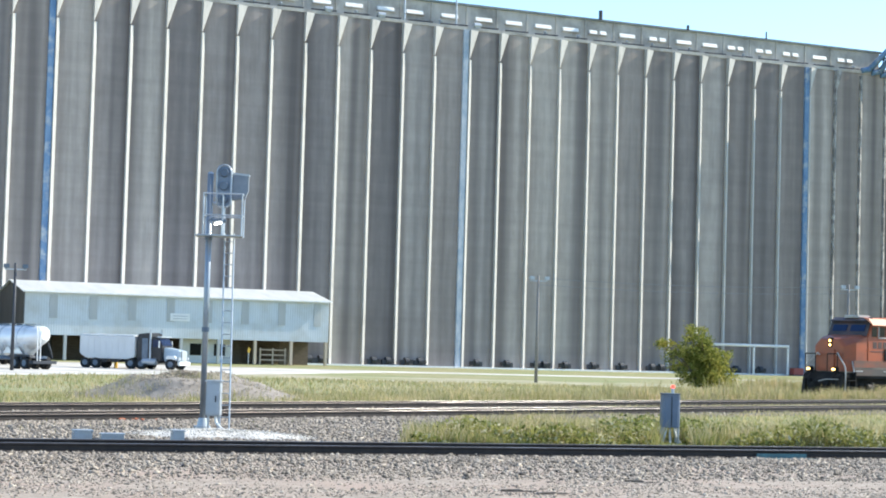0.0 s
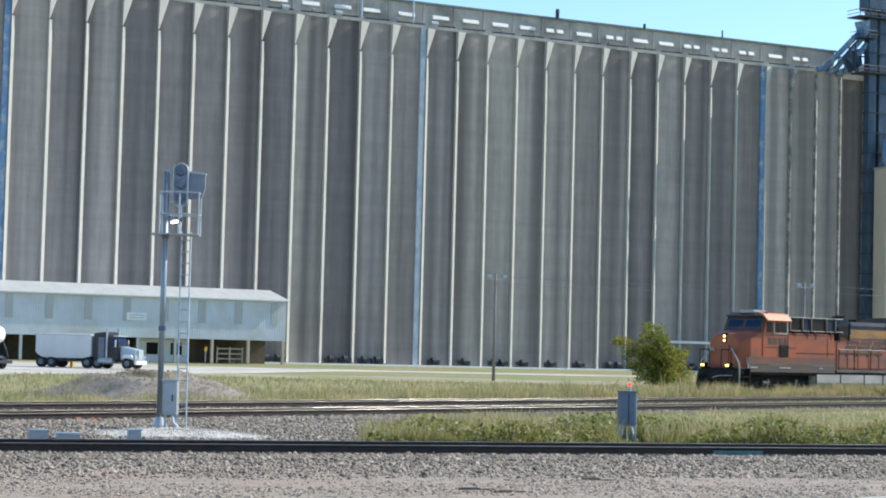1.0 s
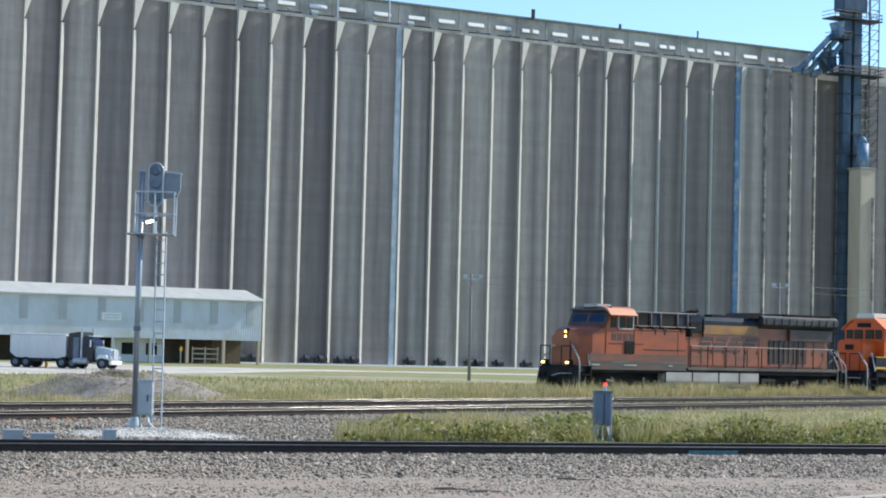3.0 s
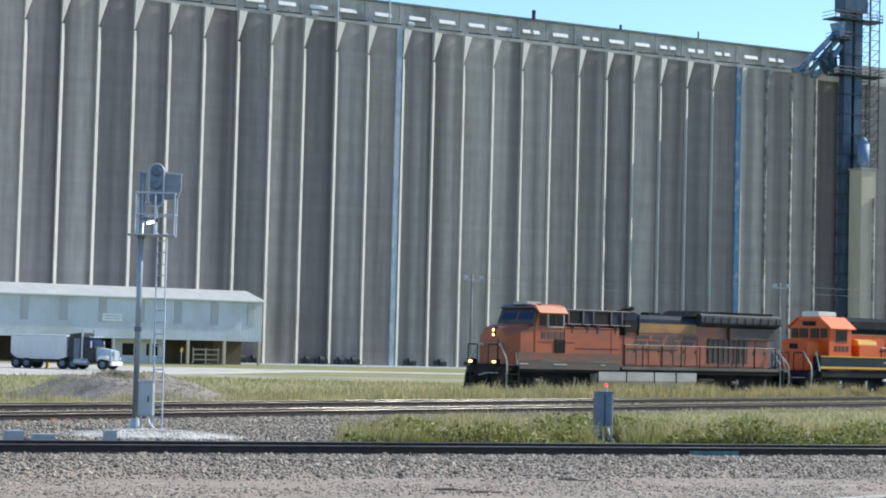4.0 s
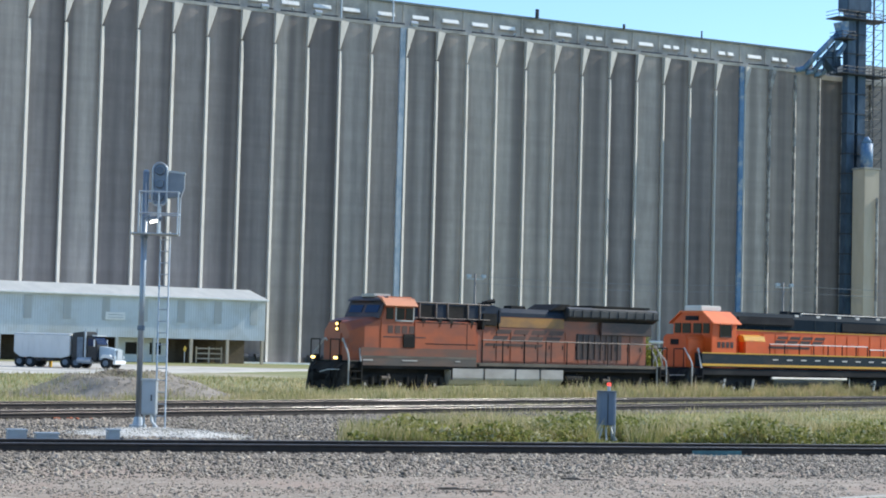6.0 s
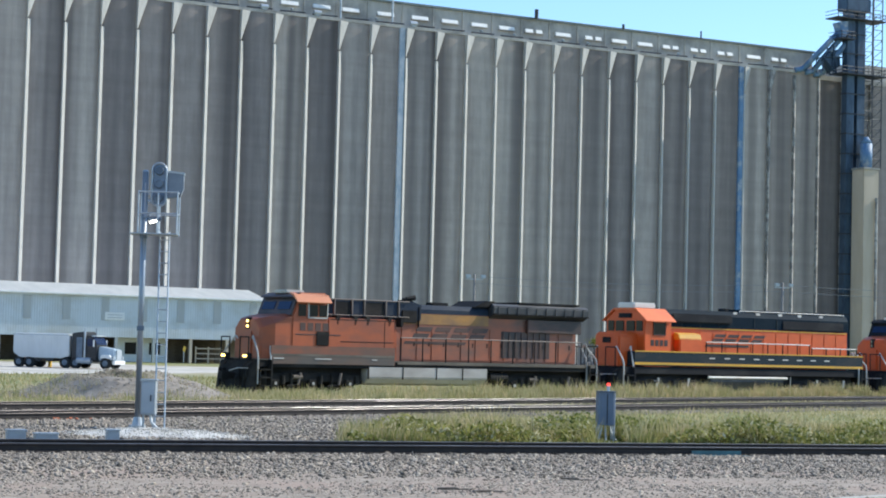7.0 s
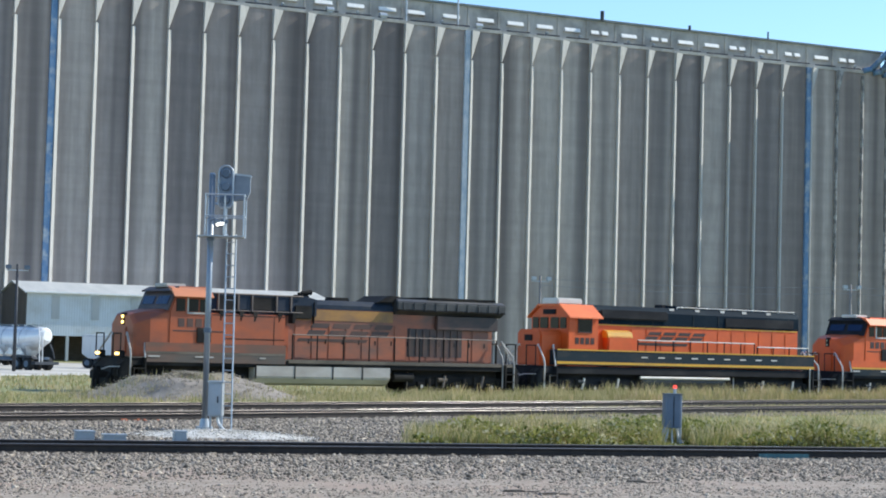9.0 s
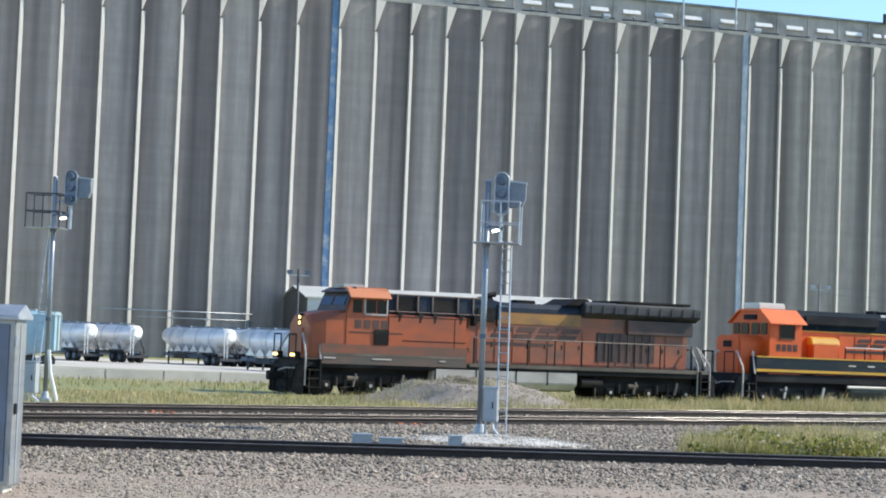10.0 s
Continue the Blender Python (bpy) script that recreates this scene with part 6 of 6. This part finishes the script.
lamp_post(-34.6, 134.5, 7.6, "dark lamp post with two floodlights at the yard edge", 1)
lamp_post(2.7, 156.0, 8.7, "dark timber lamp post before the elevator")
lamp_post(29.0, 163.0, 8.9, "timber lamp post with floodlights behind the train")
cables = thing("overhead_cable", pose(0, 0, 0), "thin pale overhead cables strung between yard posts", "cable")
for dz in (0.0, 0.55):
    for p, q in (((2.7, 156.0, 7.55 + dz), (29.0, 163.0, 7.75 + dz)), ((29.0, 163.0, 7.75 + dz), (56.0, 171.0, 7.9 + dz))):
        cu = bpy.data.curves.new("wire", "CURVE")
        cu.dimensions, cu.bevel_depth, cu.bevel_resolution = "3D", 0.014, 1
        sp = cu.splines.new("POLY")
        sp.points.add(12)
        for k in range(13):
            f = k / 12
            sp.points[k].co = (p[0] + (q[0] - p[0]) * f, p[1] + (q[1] - p[1]) * f, p[2] + (q[2] - p[2]) * f - 1.2 * f * (1 - f), 1)
        cu.materials.append(M["cover"])
        part("wire", cu, None, cables)


def wheel_pair(parent, x, y, w=0.5, r=0.5):
    for s in (-1, 1):
        t = part("tyre", Geo().tube((x, s * (y - w / 2), r), (x, s * (y + w / 2), r), r, 20), M["tyre"], parent, "", 0.04)
        part("rim", Geo().tube((x, s * (y + w / 2), r), (x, s * (y + w / 2 + 0.02), r), r * 0.5, 16), M["galv_dark"], t, "metal rim")


def make_truck():
    x0, y0 = -34.9, 168.0
    t = thing("semi_truck", pose(x0, y0, ground_z(x0, y0) + 0.02, 0, 0, -14), "black semi truck hauling a white grain hopper trailer", "truck")
    # trailer
    tr = part("trailer", Geo().prism([(-1.95, 1.3), (-1.95, 2.85), (3.3, 2.85), (3.3, 1.05), (2.6, 0.85), (-1.3, 0.85)], -1.25, 1.25), M["trailer"], t, "pale ribbed hopper trailer", 0.04)
    part("hopper_bottom", Geo().prism([(-0.9, 1.05), (2.2, 1.05), (1.6, 0.55), (1.1, 0.55), (0.8, 0.9), (0.5, 0.55), (-0.1, 0.55)], -1.0, 1.0), M["steel_dark"], tr, "dark hopper bottoms")
    for k in range(9):
        part("trailer_rib", Geo().box(-1.75 + k * 0.58, -1.71 + k * 0.58, -1.27, -1.25, 1.1, 2.8), M["trailer"], tr)
    part("top_rail", Geo().box(-2.0, 3.25, -1.28, 1.28, 2.8, 2.9), M["galv"], tr, "", 0.03)
    part("tarp", Geo().prism_x([(-1.2, 2.9), (-0.6, 3.0), (0.6, 3.0), (1.2, 2.9)], -1.85, 3.1), M["case_grey"], tr, "rolled tarpaulin")
    for x in (-1.4, -0.42):
        wheel_pair(t, x, 1.0, 0.5, 0.48)
    # tractor
    part("chassis", Geo().box(1.5, 7.2, -0.5, 0.5, 0.6, 0.95), M["black"], t)
    part("sleeper", Geo().prism([(3.5, 0.8), (3.5, 3.05), (4.6, 3.2), (4.8, 3.05), (4.8, 0.8)], -1.15, 1.15), M["black"], t, "black sleeper box", 0.06)
    part("sleeper_panel", Geo().box(3.95, 4.5, -1.17, -1.15, 0.9, 2.7), M["galv_dark"], t, "grey side panel", 0.01)
    part("cab", Geo().prism([(4.8, 0.75), (4.8, 2.85), (5.4, 2.8), (5.8, 2.1), (5.8, 0.75)], -1.12, 1.12), M["black"], t, "black day cab", 0.06)
    part("hood", Geo().prism([(5.8, 0.75), (5.8, 1.95), (7.3, 1.7), (7.4, 0.75)], -0.75, 0.75), M["truck_blue"], t, "long blue-white bonnet", 0.08)
    part("grille", Geo().box(7.36, 7.46, -0.55, 0.55, 0.8, 1.68), M["galv"], t, "chrome grille", 0.03)
    part("bumper", Geo().box(7.3, 7.55, -1.15, 1.15, 0.4, 0.75), M["white"], t, "chrome bumper", 0.05)
    part("windscreen", Geo().add([(5.5, -1.0, 2.75), (5.5, 1.0, 2.75), (5.86, 1.0, 2.1), (5.86, -1.0, 2.1), (5.4, -1.0, 2.7), (5.4, 1.0, 2.7), (5.75, 1.0, 2.05), (5.75, -1.0, 2.05)], [(0, 1, 2, 3), (7, 6, 5, 4), (0, 3, 7, 4), (1, 5, 6, 2), (0, 4, 5, 1), (3, 2, 6, 7)]), M["window_blue"], t)
    part("side_window", Geo().box(4.95, 5.45, -1.15, -1.1, 1.95, 2.6), M["window_blue"], t, "", 0.02)
    part("visor", Geo().box(5.3, 5.75, -1.05, 1.05, 2.78, 2.9), M["galv"], t, "", 0.02)
    for s in (-1, 1):
        part("exhaust_stack", Geo().tube((4.75, s * 1.2, 0.9), (4.75, s * 1.2, 3.5), 0.09, 10), M["galv"], t, "chrome stack")
        part("fender", Geo().prism([(6.1, 0.9), (6.3, 1.25), (7.0, 1.25), (7.3, 0.8), (7.0, 0.9), (6.4, 0.95)], min(s * 0.75, s * 1.15), max(s * 0.75, s * 1.15)), M["white"], t, "pale fender", 0.03)
        part("headlight", Geo().box(7.2, 7.42, s * 0.95 - 0.15, s * 0.95 + 0.15, 0.85, 1.15), M["galv"], t, "", 0.03)
        part("fuel_tank", Geo().tube((4.0, s * 1.0, 0.7), (5.3, s * 1.0, 0.7), 0.3, 14), M["galv"], t, "polished fuel tank")
        part("mirror", Geo().box(5.6, 5.66, s * 1.35 - 0.1, s * 1.35 + 0.1, 1.9, 2.5), M["galv"], t)
    for x in (2.9, 3.9):
        wheel_pair(t, x, 0.95)
    wheel_pair(t, 6.65, 1.0, 0.3)


make_truck()


def make_tank_trailer():
    """x runs along the shell, its domed end at +x."""
    t = thing("tank_trailer", pose(0, 0, 0), "shiny aluminium dry-bulk tank trailer parked in the yard", "tank trailer", "parked tank trailers")
    n, r, zc = 24, 1.05, 2.42
    g = Geo()
    prof = [(-5.6, 0.3, 0.2), (-5.5, 0.62, 0.2), (-4.9, 0.8, 0.18), (-3.6, 1.05, 0.0), (3.3, 1.05, 0.0), (4.9, 0.74, 0.24), (5.25, 0.6, 0.3), (5.38, 0.3, 0.3)]
    vs = [(x, rr * math.cos(2 * math.pi * k / n), zc + up + rr * math.sin(2 * math.pi * k / n)) for x, rr, up in prof for k in range(n)]
    fs = [(i * n + k, i * n + (k + 1) % n, (i + 1) * n + (k + 1) % n, (i + 1) * n + k) for i in range(len(prof) - 1) for k in range(n)]
    g.add(vs, fs + [tuple(range(n)), tuple(reversed(range((len(prof) - 1) * n, len(prof) * n)))])
    part("shell", g, M["tank"], t, "polished aluminium shell", smooth=True)
    part("end_dome", Geo().tube((5.2, 0, zc + 0.3), (5.44, 0, zc + 0.3), 0.66, 20, 0.4), M["white"], t, "bright white domed end", smooth=False)
    for x in (-3.3, -1.95, -0.6, 0.75, 2.1, 3.3):
        part("hopper_cone", Geo().add([(x - 0.7, -0.98, 1.95), (x + 0.7, -0.98, 1.95), (x + 0.7, 0.98, 1.95), (x - 0.7, 0.98, 1.95), (x - 0.12, -0.3, 0.85), (x + 0.12, -0.3, 0.85), (x + 0.12, 0.3, 0.85), (x - 0.12, 0.3, 0.85)], [(0, 1, 5, 4), (1, 2, 6, 5), (2, 3, 7, 6), (3, 0, 4, 7), (4, 5, 6, 7), (3, 2, 1, 0)]), M["tank"], t, "tapered hopper outlet", 0.02)
        part("skirt_plate", Geo().prism([(x - 0.62, 1.2), (x, 1.78), (x + 0.62, 1.2)], -1.04, -0.98), M["tank"], t, "triangular skirt plate")
    for x in (-3.4, -1.0, 1.4, 3.0):
        part("hatch", Geo().tube((x, 0, zc + 1.0), (x, 0, zc + 1.16), 0.3, 12), M["galv"], t)
    for x in (-3.4, -1.2, 1.0, 3.2):
        part("shell_band", Geo().add([(x + d, 1.07 * math.cos(2 * math.pi * k / n), zc + 1.07 * math.sin(2 * math.pi * k / n)) for d in (-0.05, 0.05) for k in range(n)], [(k, (k + 1) % n, n + (k + 1) % n, n + k) for k in range(n)]), M["galv"], t)
    part("frame", Geo().box(-5.2, 5.2, -0.5, -0.38, 0.85, 1.05).box(-5.2, 5.2, 0.38, 0.5, 0.85, 1.05).box(-5.2, -5.1, -0.5, 0.5, 0.85, 1.05).box(5.1, 5.2, -0.5, 0.5, 0.85, 1.05), M["galv_dark"], t)
    part("side_box", Geo().box(-2.6, -0.6, -1.0, -0.6, 0.55, 1.0), M["steel_dark"], t, "dark undercarriage locker", 0.03)
    part("blower_pipe", Geo().tube((-4.6, -0.85, 0.82), (4.6, -0.85, 0.82), 0.09, 8), M["galv_dark"], t, "product discharge pipe")
    part("mudguard", Geo().prism([(2.4, 0.9), (2.6, 1.15), (5.0, 1.15), (5.2, 0.9), (5.0, 1.05), (2.6, 1.05)], -1.2, -0.7), M["steel_dark"], t)
    part("end_hose", Geo().path([(5.35, 0.35, 2.1), (5.55, 0.5, 1.5), (5.4, 0.8, 0.9)], 0.07, 8), M["steel_dark"], t)
    part("walkway", Geo().box(-4.5, 4.5, -0.25, 0.25, zc + 1.1, zc + 1.16), M["galv_dark"], t, "", 0.01)
    part("end_ladder", Geo().path([(5.45, -0.75, 0.6), (5.4, -0.75, 2.6), (5.1, -0.6, 3.3)], 0.04, 6).path([(5.45, -0.45, 0.6), (5.4, -0.45, 2.6), (5.1, -0.4, 3.3)], 0.04, 6), M["white"], t)
    part("rear_bumper", Geo().box(5.0, 5.5, -1.2, 1.2, 0.45, 0.7), M["steel_dark"], t, "", 0.02)
    for x in (3.2, 4.4):
        wheel_pair(t, x, 0.95)
    for s in (-1, 1):
        part("landing_leg", Geo().box(-3.9, -3.75, s * 0.8 - 0.06, s * 0.8 + 0.06, 0.0, 1.3), M["steel_dark"], t)
    return t


spots = [(-65.3, 168.0), (-61.8, 169.5), (-53.2, 171.0), (-50.6, 172.5), (-48.2, 174.0), (-40.4, 153.5)]
proto = make_tank_trailer()
for i, (x, y) in enumerate(spots):
    m = pose(x, y, ground_z(x, y) + 0.02, 0, 0, -40 + (3 if i % 2 else 0))
    if i == 0:
        proto.matrix_basis = m
    else:
        copy_thing(proto, m)


def make_hopper_car():
    t = thing("hopper_car", pose(-57.6, 128.0, -0.36, 0, 0, 12), "pale blue covered hopper rail car at the yard edge", "rail car")
    part("body", Geo().prism([(-7, 1.2), (-7, 3.7), (7, 3.7), (7, 1.2), (5.6, 1.0), (4.2, 0.5), (3.0, 1.0), (1.2, 0.5), (-1.2, 0.5), (-3.0, 1.0), (-4.2, 0.5), (-5.6, 1.0)], -1.5, 1.5), M["light_blue"], t, "pale blue ribbed body", 0.05)
    for k in range(15):
        part("side_rib", Geo().box(-6.8 + k * 0.96, -6.7 + k * 0.96, -1.58, -1.5, 1.2, 3.65), M["light_blue"], t)
    part("roof", Geo().prism_x([(-1.55, 3.7), (-0.8, 3.95), (0.8, 3.95), (1.55, 3.7)], -7.05, 7.05), M["light_blue"], t)
    part("end_rib", Geo().box(7.0, 7.1, -0.06, 0.06, 1.2, 3.7).box(7.0, 7.08, -1.5, -1.38, 1.2, 3.7).box(7.0, 7.08, 1.38, 1.5, 1.2, 3.7), M["light_blue"], t)
    for x in (-5.2, -3.6, 5.0, 6.4):
        for s in (-0.76, 0.76):
            part("wheel", Geo().tube((x, s - 0.06, 0.45), (x, s + 0.06, 0.45), 0.45, 16), M["steel_dark"], t)
    part("roof_hatch", Geo().box(-5.5, 5.5, -0.3, 0.3, 3.95, 4.08), M["sheet_dull"], t, "", 0.03)


make_hopper_car()

def make_low_wall():
    """Low concrete panels that hold a narrow grass bank at the yard's edge."""
    m = line_frame(-25.6, 95.5, 37.3, -0.06)
    w = thing("retaining_wall", m, "low pale concrete retaining wall of cast panels at the yard edge", "wall")
    for k in range(14):
        u = -3.0 * (k + 1)
        part("panel", Geo().box(u + 0.02, u + 2.98, -0.16, 0.16, -0.2, 0.55 - 0.004 * k), M["road"], w, "", 0.03)
    part("end_block", Geo().prism_z([(0.0, -0.18), (0.0, 0.18), (0.3, 0.16), (0.42, 0.0), (0.3, -0.16)], -0.2, 0.5), M["road"], w, "rounded concrete end", 0.04)
    strip("grass_bank", m, -44, -0.3, 0.18, 3.6, M["turf"], "narrow raised grass bank behind the low wall", 0.5, 30, 0.02)


make_low_wall()

fb = thing("flatbed_load", pose(-33.6, 171.5, -0.4, 0, 0, 5), "low orange flatbed trailer beside the shed", "trailer")
part("bed", Geo().box(-3.2, 3.2, -1.1, 1.1, 0.55, 0.85), M["orange_mark"], fb, "orange flat bed", 0.03)
for x in (-2.0, 2.0):
    wheel_pair(fb, x, 0.85, 0.3, 0.42)
for x in (-0.8, 1.4):
    b = thing("traffic_bollard", pose(-33.4 + x, 169.0, -0.4), "yellow steel bollard before the shed bay", "bollard", "yard bollards")
    part("tube", Geo().tube((0, 0, 0), (0, 0, 1.4), 0.16, 10), M["yellow"], b)
    part("cap", Geo().tube((0, 0, 1.4), (0, 0, 1.48), 0.16, 10, 0.06), M["yellow"], b)


def pipe_rack(u0, u1, z, posts, r, material, label, y=-2.2):
    t = thing("pipe_rack", WALL, label, "pipework", "pipes at the wall")
    part("pipe", Geo().tube((u0, y, z), (u1, y, z), r, 10), material, t, smooth=True)
    for u in posts:
        part("support", Geo().tube((u, y, 0), (u, y, z), r * 0.8, 8), material, t)
        part("saddle", Geo().box(u - 0.2, u + 0.2, y - r - 0.03, y + r + 0.03, z - r - 0.1, z - r + 0.02), M["galv"], t)


pipe_rack(88.5, 102.4, 4.15, (96.4, 102.3), 0.2, M["white"], "white conveying pipe on posts along the wall")
pipe_rack(-32.5, -14.5, 5.5, (-24.0,), 0.07, M["galv"], "thin grey pipe on a post before the bins")
pipe_rack(-28.0, -14.5, 4.7, (-20.0,), 0.06, M["galv"], "thin lower grey pipe before the bins")


def make_fan():
    f = thing("aeration_fan", pose(0, 0, 0), "dark aeration fan unit at the foot of a bin", "fan", "aeration fans")
    part("housing", Geo().tube((-0.35, 0, 0.55), (0.25, 0, 0.55), 0.5, 14), M["steel_dark"], f, "round dark housing", smooth=False)
    part("motor", Geo().box(0.25, 0.85, -0.3, 0.3, 0.2, 0.75), M["black"], f, "", 0.05)
    part("skid", Geo().box(-0.5, 1.0, -0.4, 0.4, 0, 0.12), M["steel_dark"], f)
    part("duct", Geo().box(-0.9, -0.35, -0.25, 0.25, 0.05, 0.7), M["steel_dark"], f, "", 0.04)
    return f


fan = None
rnd = random.Random(21)
for a, b in zip(RIBS, RIBS[1:]):
    if 27 < a < 112 and rnd.random() < 0.8:
        for k in range(rnd.choice((1, 1, 2))):
            m = WALL @ pose(a + 1.3 + k * 1.7 + rnd.uniform(-0.2, 0.3), -1.1, 0.18 if a > 27.5 else 0, 0, 0, rnd.choice((0, 180)))
            if fan is None:
                fan = make_fan()
                fan.matrix_basis = m
            else:
                copy_thing(fan, m)
mc = thing("pump_unit", WALL @ pose(103.6, -2.6, 0), "dull red pump unit at the elevator foot", "machine")
part("body", Geo().box(-0.9, 0.9, -0.5, 0.5, 0.15, 1.1), M["red"], mc, "", 0.06)
part("skid", Geo().box(-1.1, 1.1, -0.55, 0.55, 0, 0.15), M["steel_dark"], mc)


# ---- what moves ----
def motions():
    """The three coupled locomotives roll along the main track at an even pace."""
    for loco, back in LOCOS:
        rows = []
        for t, s in ((0.0, 36.5), (0.5, 34.05), (1.0, 31.65), (2.5, 24.35), (4.0, 17.05), (5.5, 9.8), (7.0, 2.45), (7.5, 0.0), (8.5, -4.8), (10.0, -11.9)):
            p = TRAIN_P + TRAIN_D * (s + back)
            rows.append((t, pose(p.x, p.y, p.z, 0, 0, TRAIN_DEG)))
        walk(loco, rows)


motions()
